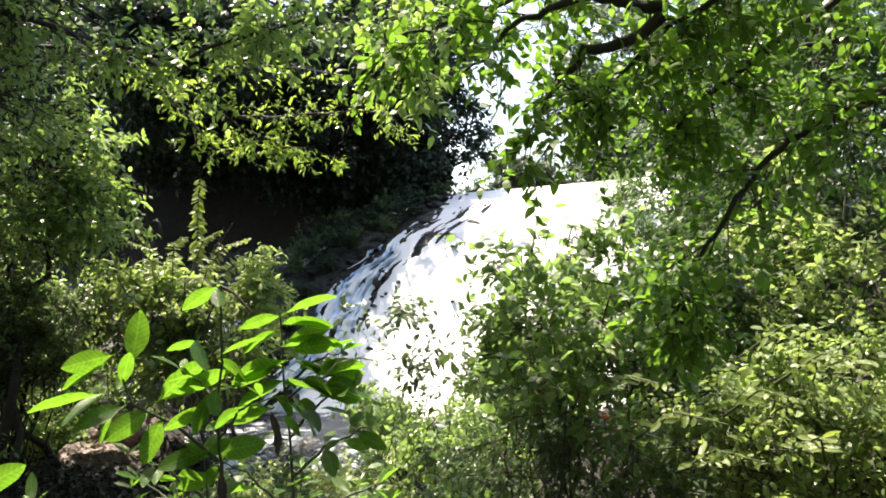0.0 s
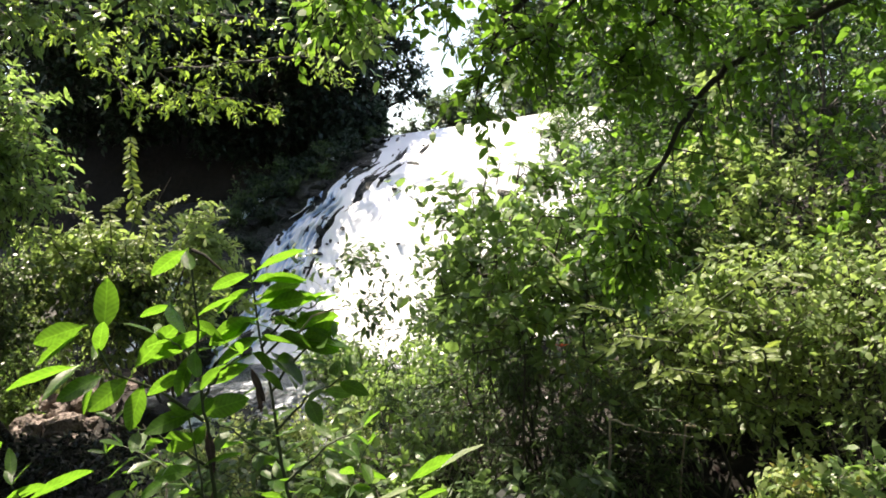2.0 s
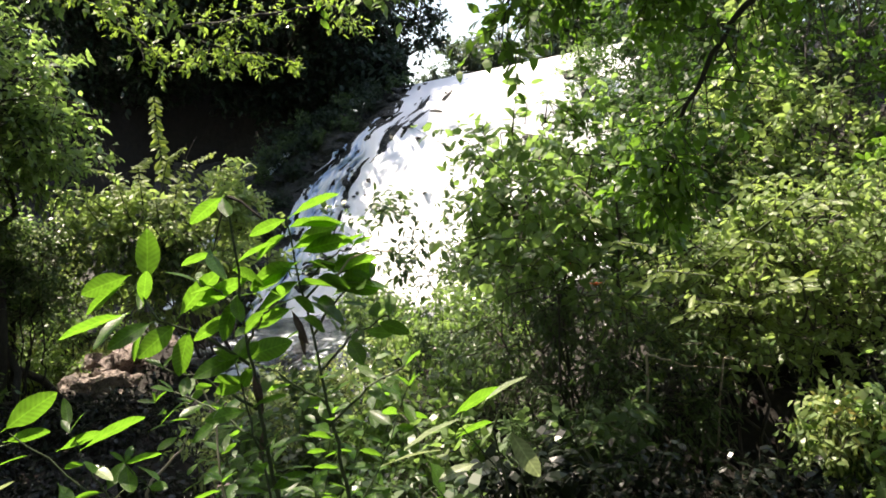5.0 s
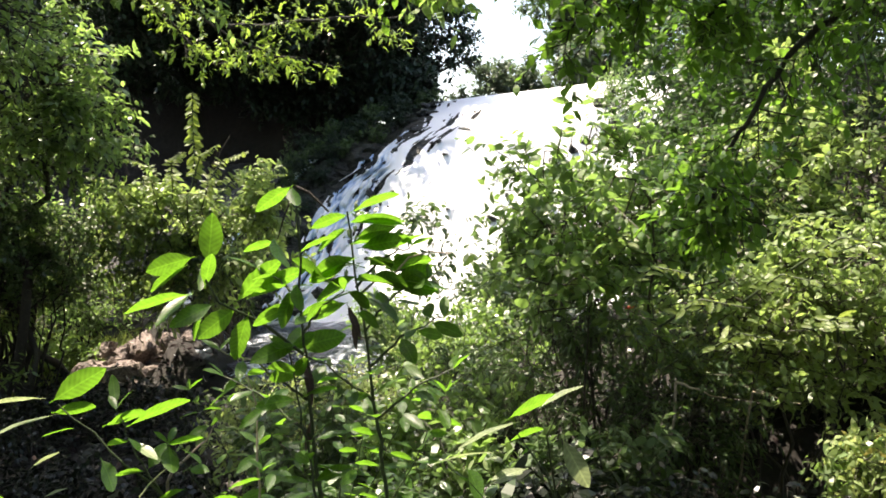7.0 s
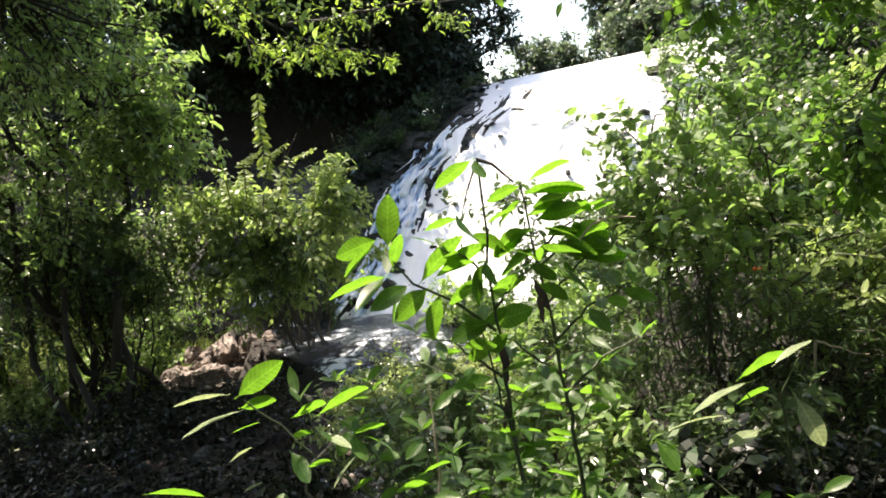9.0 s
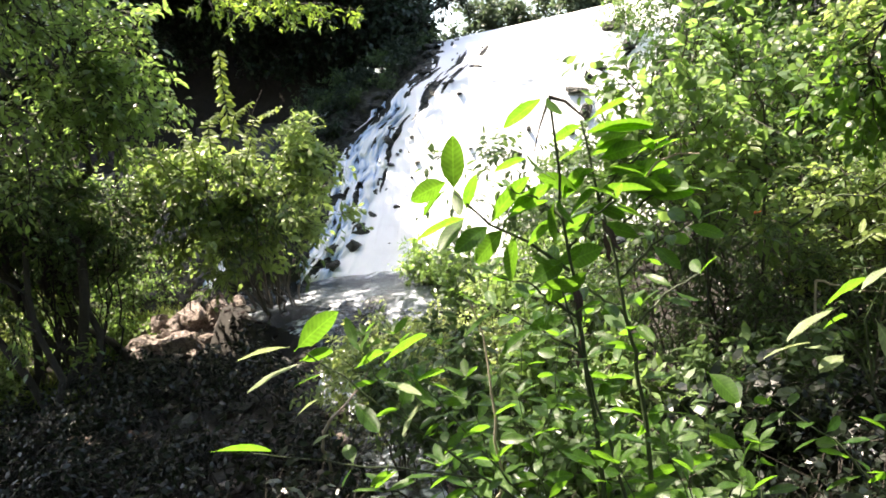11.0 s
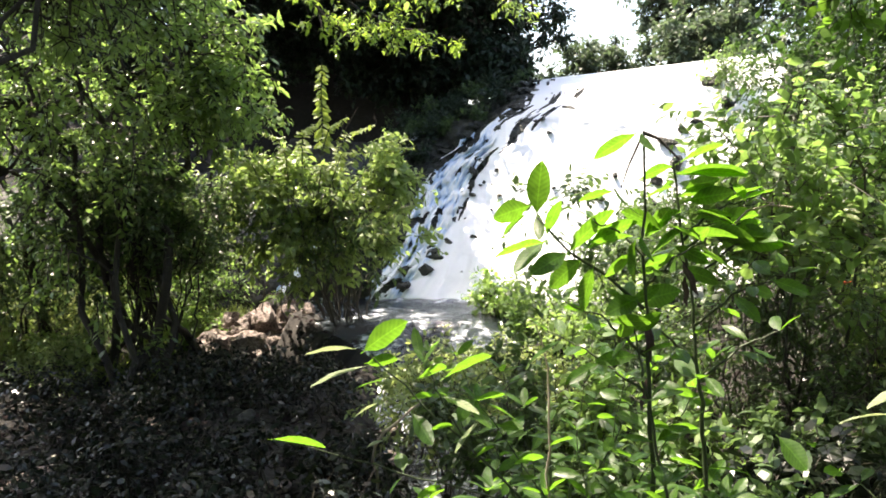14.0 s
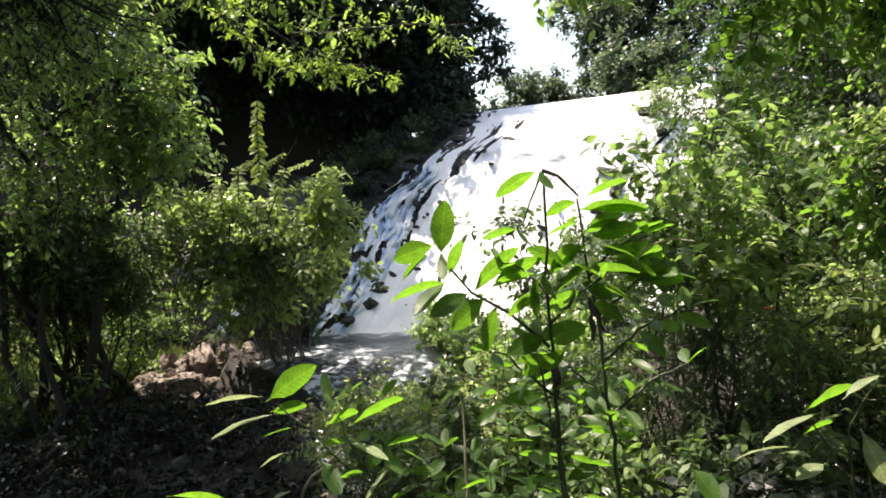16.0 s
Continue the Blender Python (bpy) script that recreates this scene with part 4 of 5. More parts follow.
# trees and bushes above the lip
for k, (b, c, r, n) in enumerate([((3.4, 17.0, 3.9), (3.3, 17.0, 6.6), (1.7, 1.4, 2.3), 420), ((5.8, 15.5, 4.0), (5.6, 15.5, 6.4), (2.0, 1.5, 2.4), 380), ((2.9, 14.5, 4.0), (2.9, 14.5, 4.75), (0.9, 0.7, 0.7), 140),
                                  ((0.8, 16.5, 3.8), (0.75, 16.5, 4.75), (0.42, 0.4, 0.42), 34), ((1.5, 17.5, 3.8), (1.6, 17.5, 4.8), (0.6, 0.4, 0.4), 60), ((-0.05, 15.5, 3.8), (-0.05, 15.5, 4.2), (0.16, 0.15, 0.2), 9)]):
    shrub("tree" if r[2] > 1 else "bush", "grey-green tree above the fall against the sky" if r[2] > 1 else "small scrubby bush behind the lip of the fall", "tree" if r[2] > 1 else "bush", b, c, r, "far", 450 + k,
          clumps=n, twigs=6, per=8, leaf=0.12, slim=0.5, stems=4, stem_r=0.07 if r[2] > 1 else 0.02, twig_len=0.34, spread=0.5, group="hilltop growth")
shrub("bush", "small bush growing on a rock at the edge of the fall", "bush", (2.2, 11.0, 3.5), (2.15, 10.8, 3.7), (0.4, 0.3, 0.3), "bush", 460, clumps=60, twigs=5, per=6, leaf=0.05, stems=4, stem_r=0.012, twig_len=0.15)
for k, (x, z, r) in enumerate([(-1.35, 3.55, 0.17), (-1.75, 3.35, 0.2), (-2.05, 2.95, 0.18), (-2.5, 2.9, 0.22), (-2.75, 2.3, 0.22), (-2.95, 1.6, 0.25), (-3.1, 1.15, 0.2), (-1.0, 3.78, 0.1), (-1.5, 3.3, 0.14), (-1.75, 3.05, 0.16), (-2.15, 2.6, 0.16), (-2.3, 2.2, 0.15), (-2.45, 1.85, 0.15), (-2.6, 1.45, 0.15), (-2.75, 1.15, 0.14), (-2.0, 3.3, 0.16), (-2.35, 3.15, 0.18), (-1.25, 3.62, 0.1), (-2.6, 2.6, 0.18), (-2.9, 2.0, 0.18), (-1.1, 3.45, 0.13), (-1.35, 3.2, 0.12), (-1.6, 3.4, 0.14), (-1.9, 3.15, 0.14), (-2.2, 3.0, 0.14), (-2.4, 2.75, 0.14), (-0.85, 3.65, 0.1), (-0.7, 3.84, 0.11), (-0.95, 3.8, 0.12), (-1.2, 3.72, 0.12), (-0.55, 3.92, 0.09)]):
    y = float(face_y(np.array(x), np.array(z * 3.85 / float(rim(np.array(x))))))
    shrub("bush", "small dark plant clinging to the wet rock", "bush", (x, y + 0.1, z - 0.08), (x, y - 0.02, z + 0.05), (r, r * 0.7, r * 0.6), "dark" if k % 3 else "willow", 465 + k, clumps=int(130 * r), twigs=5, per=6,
          leaf=0.05, stems=4, stem_r=0.007, twig_len=0.12, group="rock plants", bark="stem")


# overhanging tree: a trunk out of view with limbs that reach across
def limb_tree(name, label, foot, limbs, mat, seed, leaf, slim, per_metre, twig_len, trunk_r, droop=0.4, reach=0.25, flat=0.5, group="overhanging trees"):
    rng = np.random.default_rng(seed)
    foot = np.asarray(foot, float)
    root = thing(name, foot, label, "tree", group)
    crotch = foot + np.array([0, 0, max(l[0][2] for l in limbs) - foot[2]])
    v, q = tube(bend(rng, foot - [0, 0, 0.1], crotch, 9, 0.05) - foot, np.linspace(trunk_r, trunk_r * 0.7, 9), 10)
    part("trunk", mesh_from("trunk", v, q, MAT["bark"], True), root)
    starts, ways = [], []
    for line in limbs:
        pts = [np.asarray(p, float) for p in line]
        dense = np.concatenate([np.linspace(a, b, 8, endpoint=False) for a, b in zip(pts, pts[1:])] + [[pts[-1]]])
        dense = dense + np.cumsum(rng.normal(0, 0.008, dense.shape), 0)
        r = np.linspace(trunk_r * 0.42, 0.004, len(dense))
        v, q = tube(dense - foot, r, 7)
        part("limb", mesh_from("limb", v, q, MAT["bark"], True), root)
        seg = np.linalg.norm(np.diff(dense, axis=0), axis=1)
        n = max(3, int(seg.sum() * per_metre))
        i = rng.integers(0, len(dense) - 1, n)
        starts.append(dense[i] + (dense[i + 1] - dense[i]) * rng.random((n, 1)))
        ways.append(unit(unit(dense[i + 1] - dense[i]) * 0.6 + rng.normal(0, 0.8, (n, 3))))
    a, w = np.concatenate(starts), np.concatenate(ways)
    b = a + w * rng.uniform(0.3, 1.0, (len(a), 1)) * reach - [0, 0, 0.04]
    pieces = [rods(a - foot, b - foot, np.full(len(a), 0.004), np.full(len(a), 0.0025))]
    k = 4
    s = np.concatenate([a + (b - a) * f for f in (0.35, 0.6, 0.85, 1.0)])
    w2 = unit(np.tile(w, (k, 1)) * 0.7 + rng.normal(0, 0.7, s.shape) - [0, 0, 0.15])
    span = rng.uniform(0.5, 1.2, (len(s), 1)) * twig_len
    e = s + w2 * span
    pieces.append(rods(s - foot, e - foot, np.full(len(s), 0.0022), np.full(len(s), 0.001)))
    v, q = joined(pieces)
    part("twigwork", mesh_from("twigwork", v, q, MAT["bark"]), root, kind="stuff")
    per = 6
    f = np.tile((np.arange(per) + 0.7) / per, len(s))[:, None]
    S, E, W = (np.repeat(x, per, 0) for x in (s, e, w2))
    n = len(S)
    at = S + (E - S) * f
    along = unit(W * 0.6 + unit(np.cross(W, rng.normal(0, 1, (n, 3)))) + [0, 0, -droop])
    normal = unit(np.array([0, 0, 1.0]) + rng.normal(0, flat, (n, 3)))
    length = leaf * rng.uniform(0.6, 1.2, n)
    v, faces = leaf_arrays(at - foot, along, normal, length, length * slim, 1.2)
    part("crown", mesh_from("crown", v, faces, MAT[mat]), root, kind="stuff")
    return root


LIMBS_LOW = [
    [(3.6, 3.3, 3.9), (2.45, 3.25, 3.55), (1.75, 3.2, 3.24), (1.35, 3.2, 3.03), (1.05, 3.15, 2.82), (0.85, 3.1, 2.53), (0.77, 3.1, 2.4)],
    [(3.6, 3.3, 3.9), (2.55, 3.3, 3.6), (1.75, 3.25, 3.45), (1.2, 3.2, 3.34), (0.9, 3.15, 3.37)],
    [(3.6, 3.3, 4.1), (2.45, 3.0, 4.0), (1.45, 2.9, 3.75), (0.75, 2.8, 3.4), (0.35, 2.75, 3.05)],
    [(2.45, 3.0, 4.0), (1.55, 3.1, 3.6), (1.1, 3.1, 3.25), (0.85, 3.05, 3.0)],
    [(1.45, 2.9, 3.75), (0.75, 3.0, 3.75), (0.15, 3.0, 3.55), (-0.3, 3.0, 3.4)]]
LIMBS_HIGH = [
    [(0.75, 2.8, 3.4), (0.45, 2.75, 3.25), (0.32, 2.7, 3.05), (0.27, 2.7, 2.92)],
    [(0.75, 2.8, 3.4), (0.5, 2.8, 3.45), (0.2, 2.85, 3.35), (0.0, 2.9, 3.2)],
    # next three limbs are added out of view, to shade the ground below
    [(1.45, 2.9, 3.75), (0.6, 2.9, 4.3), (0.0, 2.8, 4.45), (-0.5, 2.85, 4.55)],
    [(0.6, 2.9, 4.3), (0.2, 2.5, 4.5), (-0.2, 2.3, 4.6)],
    [(1.45, 2.9, 3.75), (1.0, 2.6, 4.2), (0.5, 2.4, 4.5)],
    [(3.6, 3.3, 4.1), (3.0, 3.7, 4.3), (2.4, 3.8, 4.35), (1.7, 3.7, 4.25)]]
limb_tree("tree", CANOPY, (3.6, 3.3, 0.9), LIMBS_LOW + LIMBS_HIGH, "canopy", 501, 0.062, 0.55, 19, 0.2, 0.06)
limb_tree("tree", "tree with a long bare limb and drooping pale leaf tufts", (-5.2, 6.6, 0.8), [
    [(-5.2, 6.6, 4.6), (-3.6, 6.8, 4.65), (-2.75, 7.1, 4.3), (-2.3, 7.2, 4.02), (-1.9, 7.35, 3.88), (-1.4, 7.5, 3.8)],
    [(-2.3, 7.2, 4.02), (-1.7, 7.5, 4.1), (-1.1, 7.6, 4.15), (-0.6, 7.7, 4.1)],
    [(-3.6, 6.8, 4.65), (-2.9, 6.7, 4.3), (-2.5, 6.7, 3.8), (-2.2, 6.7, 3.55)],
    [(-2.75, 7.1, 4.3), (-2.4, 7.2, 4.55), (-1.8, 7.4, 4.6), (-1.2, 7.5, 4.5)]], "spray", 502, 0.075, 0.42, 10, 0.2, 0.055, droop=0.2, flat=0.3)
limb_tree("tree", "tree with a dark limb arching over the view", (-5.2, 4.2, 1.0), [
    [(-5.2, 4.2, 4.2), (-3.0, 4.5, 4.15), (-2.3, 4.5, 3.95), (-1.75, 4.5, 3.9), (-1.2, 4.5, 4.05), (-0.7, 4.5, 4.2)],
    [(-3.0, 4.5, 4.15), (-2.2, 4.6, 4.4), (-1.3, 4.4, 4.3), (-0.5, 3.9, 4.0), (-0.2, 3.5, 3.6), (-0.25, 3.3, 3.35)],
    # unseen high limb, added to dapple the low shrubs with shade
    [(-3.0, 4.5, 4.15), (-2.2, 4.7, 4.9), (-1.3, 4.8, 5.1), (-0.5, 4.8, 5.0), (0.2, 4.7, 4.9)]], "left", 503, 0.075, 0.5, 12, 0.2, 0.06)


# ---------------------------------------------------------------- near plants, leaf by leaf
def blade(name, slim, tip, mat, wave=0.0):
    """One large leaf, one metre long: folded along its midrib, with a short stalk."""
    rows = [(0.0, 0.02), (0.10, 0.16), (0.24, 0.36), (0.42, 0.48), (0.60, 0.48), (0.77, 0.39), (0.90, 0.23), (0.97, 0.09), (1.0, 0.0)]
    verts, quads = [], []
    for i, (a, w) in enumerate(rows):
        h = -0.16 * a * a + 0.06 * a
        w = w * slim * (1.0 if a < 0.6 else tip)
        up = 0.16 * w + wave * math.sin(i * 2.1)
        verts += [(a, -w, h + up), (a, -w * 0.5, h + up * 0.35), (a, 0, h), (a, w * 0.5, h + up * 0.35), (a, w, h + up)]
    quads = [[i * 5 + k, i * 5 + k + 1, i * 5 + k + 6, i * 5 + k + 5] for i in range(len(rows) - 1) for k in range(4)]
    verts += [(-0.10, -0.008, 0), (-0.10, 0.008, 0), (0.02, 0.008, -0.004), (0.02, -0.008, -0.004)]
    n = len(verts)
    quads.append([n - 4, n - 3, n - 2, n - 1])
    return mesh_from(name, verts, np.array(quads), MAT[mat], True)


BLADES = [blade("leaf", 0.40, 1.0, "sapling"), blade("leaf", 0.46, 0.95, "sapling", 0.012), blade("leaf", 0.34, 1.05, "sapling", -0.014)]


def set_leaf(parent, at, along, length, rng, normal=(0, 0, 1), mesh=None):
    """Hangs one leaf on its twig, which may itself be a part of the plant."""
    origin = parent.parent.location if parent.parent else parent.location
    x = Vector(along).normalized()
    z = Vector(normal)
    z = (z - x * z.dot(x)).normalized()
    y = z.cross(x)
    m = Matrix((x, y, z)).transposed().to_4x4()
    ob = under(new("leaf", mesh or BLADES[int(rng.integers(0, 3))]), parent)
    ob.matrix_basis = Matrix.Translation(Vector(at) - origin) @ m @ Matrix.Diagonal((length, length, length, 1))
    return ob


def sapling(label, foot, stems, seed, leaf=0.10, gap=0.05, bare=0.45, radius=0.006, top=1.0, level=False):
    """A young plant: thin stems given as lines of points, pairs of broad leaves at their joints and a tuft on top."""
    rng = np.random.default_rng(seed)
    root = thing("sapling", foot, label, "plant", "broadleaf saplings")
    for line in stems:
        pts = [np.asarray(p, float) for p in line]
        dense = np.concatenate([np.linspace(a, b, 6, endpoint=False) for a, b in zip(pts, pts[1:])] + [[pts[-1]]])
        dense[1:-1] += rng.normal(0, 0.003, dense[1:-1].shape)
        v, q = tube(dense - np.asarray(foot), np.linspace(1, 0.35, len(dense)) * radius * (1.0 if len(line) > 3 and line[0][2] < 1 else 0.55), 6)
        stalk = part("stem", mesh_from("stem", v, q, MAT["stem"], True), root)
        seg = np.concatenate([[0], np.cumsum(np.linalg.norm(np.diff(dense, axis=0), axis=1))])
        total, turn = seg[-1], rng.uniform(0, 6.28)
        d = total * (bare if total > 0.6 else 0.3)
        while d < total * (top if total > 0.6 else 1.0) - 0.02:
            at = np.array([np.interp(d, seg, dense[:, k]) for k in range(3)])
            t = unit(np.array([np.interp(d + 0.02, seg, dense[:, k]) for k in range(3)]) - at + 1e-6)
            a, b = unit(np.cross(t, [0.2, 0.3, 0.93 if abs(t[2]) < 0.8 else -0.1])), None
            b = np.cross(t, a)
            for s in (0, math.pi):
                q = turn + s + rng.normal(0, 0.25)
                out = a * math.cos(q) + b * math.sin(q)
                way = out + t * rng.uniform(0.1, 0.6) + np.array([0, 0, rng.uniform(-0.25, 0.25)])
                if abs(t[2]) < 0.85:
                    way[2] *= 0.3
                nrm = np.array([-0.1, 0.0 if level else -0.45 if rng.random() < 0.4 else 0.5, 1.0 if level else 0.75]) + rng.normal(0, 0.2 if level else 0.42, 3)
                if rng.random() < 0.92:
                    set_leaf(stalk, at + out * 0.008, way - np.array([0, 0, 0.15]), leaf * rng.uniform(0.7, 1.1), rng, nrm)
            turn += math.pi / 2 + rng.normal(0, 0.3)
            d += gap * rng.uniform(0.75, 1.25)
        for k in range(2 if total <= 0.6 else 4 if top == 1 else 0):
            q = turn + k * 1.6
            set_leaf(stalk, dense[-1], np.array([math.cos(q), math.sin(q), rng.uniform(0.3, 1.1)]), leaf * rng.uniform(0.55, 0.9), rng, np.array([0, 0, 1]) + rng.normal(0, 0.4, 3))
    return root


S1 = sapling("tall broadleaf sapling with bright green oval leaves", (-0.53, 1.93, 0.85), [
    [(-0.53, 1.93, 0.82), (-0.535, 1.92, 1.5), (-0.552, 1.9, 1.8), (-0.56, 1.9, 2.0), (-0.563, 1.905, 2.405)],
    [(-0.56, 1.9, 1.85), (-0.66, 1.86, 1.95), (-0.76, 1.84, 2.0)],
    [(-0.555, 1.9, 1.75), (-0.68, 1.95, 1.85), (-0.8, 1.98, 1.9)],
    [(-0.562, 1.9, 2.02), (-0.5, 1.86, 2.1), (-0.44, 1.84, 2.14)],
    [(-0.562, 1.9, 2.1), (-0.62, 1.93, 2.16), (-0.68, 1.95, 2.19)]], 601, leaf=0.098, bare=0.3, gap=0.06, radius=0.008, top=0.62)
S2 = sapling("tall broadleaf sapling with bright green oval leaves", (-0.37, 2.03, 0.85), [
    [(-0.37, 2.03, 0.82), (-0.38, 2.03, 1.5), (-0.395, 2.028, 1.73), (-0.415, 2.03, 1.95), (-0.458, 2.067, 2.33)],
    [(-0.41, 2.03, 1.9), (-0.3, 2.0, 2.0), (-0.2, 1.98, 2.04)],
    [(-0.42, 2.04, 2.0), (-0.33, 2.02, 2.1), (-0.24, 2.0, 2.14)],
    [(-0.405, 2.03, 1.8), (-0.5, 2.0, 1.9), (-0.58, 1.98, 1.95)],
    [(-0.44, 2.05, 2.12), (-0.36, 2.05, 2.2), (-0.28, 2.05, 2.23)],
    [(-0.4, 2.03, 1.75), (-0.28, 2.05, 1.84), (-0.18, 2.06, 1.88)]], 602, leaf=0.098, bare=0.3, gap=0.055, radius=0.008, top=0.72)
S3 = sapling("leaning broadleaf sapling with paired oval leaves", (-0.42, 1.8, 0.85), [
    [(-0.42, 1.8, 0.82), (-0.5, 1.82, 1.4), (-0.56, 1.86, 1.75), (-0.6, 1.9, 1.98)]], 603, leaf=0.1, bare=0.4)
S4 = sapling("low spreading broadleaf plant, level leaves paled for sky reflection", (-0.55, 2.0, 0.85), [
    [(-0.55, 2.0, 0.82), (-0.7, 2.0, 1.27), (-1.0, 2.0, 1.57), (-1.27, 2.0, 1.83)],
    [(-1.0, 2.0, 1.57), (-1.08, 2.02, 1.7), (-1.13, 2.04, 1.8)],
    [(-0.7, 2.0, 1.27), (-0.85, 2.02, 1.5), (-0.99, 2.04, 1.7)],
    [(-0.85, 1.98, 1.42), (-1.2, 1.9, 1.55), (-1.5, 1.85, 1.65)]], 604, leaf=0.08, bare=0.35, gap=0.1, top=0.62)
S5 = sapling("broadleaf plant with one large pale leaf", (0.12, 1.68, 0.85), [
    [(0.14, 1.68, 0.82), (0.12, 1.68, 1.4), (0.07, 1.67, 1.84)],
    [(0.13, 1.68, 1.3), (0.0, 1.75, 1.5), (-0.15, 1.9, 1.62)]], 605, leaf=0.085, bare=0.5, top=0.8)
S6 = sapling("low broadleaf plant in the shade", (-0.25, 1.75, 0.85), [
    [(-0.25, 1.75, 0.82), (-0.3, 1.8, 1.2), (-0.38, 1.85, 1.5)],
    [(-0.25, 1.75, 0.82), (-0.15, 1.85, 1.2), (-0.1, 1.95, 1.42)],
    [(-0.25, 1.75, 0.82), (-0.5, 1.7, 1.1), (-0.68, 1.68, 1.38)]], 606, leaf=0.10, bare=0.25, gap=0.075)
S7 = sapling("low broadleaf plant in the shade", (-0.75, 2.6, 0.75), [
    [(-0.75, 2.6, 0.7), (-0.9, 2.65, 1.2), (-1.2, 2.78, 1.66)],
    [(-0.75, 2.6, 0.7), (-0.6, 2.6, 1.2), (-0.5, 2.6, 1.6)],
    [(-0.75, 2.6, 0.7), (-0.8, 2.5, 1.2), (-0.85, 2.45, 1.55)],
    [(-0.6, 2.6, 1.0), (-0.35, 2.6, 1.4), (-0.22, 2.56, 1.68)]], 607, leaf=0.10, bare=0.35, gap=0.06)
S9 = sapling("low broadleaf plant with glossy leaves", (-0.6, 2.05, 0.85), [
    [(-0.6, 2.05, 0.82), (-0.66, 2.05, 1.2), (-0.72, 2.02, 1.62)],
    [(-0.6, 2.05, 0.82), (-0.55, 2.0, 1.2), (-0.52, 1.98, 1.46)],
    [(-0.62, 2.05, 0.9), (-0.8, 2.1, 1.2), (-0.95, 2.1, 1.42)]], 609, leaf=0.095, bare=0.4, gap=0.06)
S11 = sapling("low broadleaf plant with glossy leaves spread level", (-0.95, 2.3, 0.7), [
    [(-0.95, 2.3, 0.67), (-1.05, 2.28, 1.0), (-1.15, 2.24, 1.32)],
    [(-0.95, 2.3, 0.67), (-0.95, 2.26, 1.0), (-0.97, 2.22, 1.36)],
    [(-0.95, 2.3, 0.67), (-0.86, 2.26, 1.0), (-0.8, 2.2, 1.36)],
    [(-0.98, 2.3, 0.8), (-1.15, 2.3, 1.0), (-1.3, 2.28, 1.2)]], 612, leaf=0.1, bare=0.45, gap=0.05, level=True)
S12 = sapling("leafy broadleaf plant growing beside the stream", (-0.75, 2.85, 0.6), [
    [(-0.75, 2.85, 0.57), (-0.9, 2.86, 1.1), (-1.1, 2.88, 1.62)],
    [(-0.75, 2.85, 0.57), (-0.84, 2.8, 1.1), (-0.92, 2.78, 1.58)],
    [(-0.75, 2.85, 0.57), (-0.66, 2.85, 1.2), (-0.58, 2.85, 1.72)],
    [(-0.75, 2.85, 0.57), (-0.75, 2.75, 1.1), (-0.76, 2.68, 1.45)],
    [(-0.7, 2.85, 0.9), (-0.5, 2.85, 1.3), (-0.35, 2.85, 1.6)]], 613, leaf=0.1, bare=0.4, gap=0.055, level=True)
S10 = sapling("low broadleaf plant with glossy leaves", (-0.2, 2.1, 0.85), [
    [(-0.2, 2.1, 0.82), (-0.25, 2.08, 1.2), (-0.3, 2.05, 1.42)],
    [(-0.2, 2.1, 0.82), (-0.12, 2.1, 1.1), (-0.08, 2.1, 1.36)]], 610, leaf=0.095, bare=0.4, gap=0.06)
S8 = sapling("low broadleaf plant with glossy leaves", (-0.42, 1.42, 0.85), [
    [(-0.42, 1.42, 0.82), (-0.48, 1.46, 1.3), (-0.58, 1.5, 1.64)],
    [(-0.42, 1.42, 0.82), (-0.42, 1.48, 1.3), (-0.43, 1.5, 1.6)],
    [(-0.42, 1.42, 0.82), (-0.34, 1.46, 1.25), (-0.31, 1.5, 1.54)],
    [(-0.45, 1.44, 1.1), (-0.54, 1.46, 1.35), (-0.62, 1.46, 1.5)]], 608, leaf=0.075, bare=0.5, gap=0.05)

OVAL = blade("leaf", 0.5, 0.95, "sapling", 0.01)
LANCE = blade("leaf", 0.38, 1.0, "sapling", -0.008)


def place_leaves(plant, rows, rng):
    """Leaves at known places: foot, reach, and how each is turned: f to the front, h level, d hanging away, p level and
    paled for sky reflection.
    """
    for x, y, z, dx, dy, dz, turn in rows:
        nrm = {"f": (-0.42, 0.8, 0.42), "h": (-0.15, 0.75, 0.65), "d": (0.2, 0.05, 0.97), "p": (-0.1, 0.1, 1.0)}[turn]
        nrm = np.array(nrm) + rng.normal(0, 0.28, 3)
        mesh = {"f": OVAL if rng.random() < 0.6 else None, "h": LANCE, "d": None, "p": PALE_SLIM if abs(dx) > 0.09 else PALE}[turn]
        set_leaf(plant, (x, y, z), (dx, dy, dz), math.sqrt(dx * dx + dy * dy + dz * dz) * (1.0 if turn == "p" else 1.2), rng, nrm, mesh)


def twig(plant, name, points, r, mat="stem", label=""):
    v, q = tube(np.array(points) - np.array(plant.location), np.linspace(r, r * 0.5, len(points)), 6)
    return part(name, mesh_from(name, v, q, MAT[mat], True), plant, label)


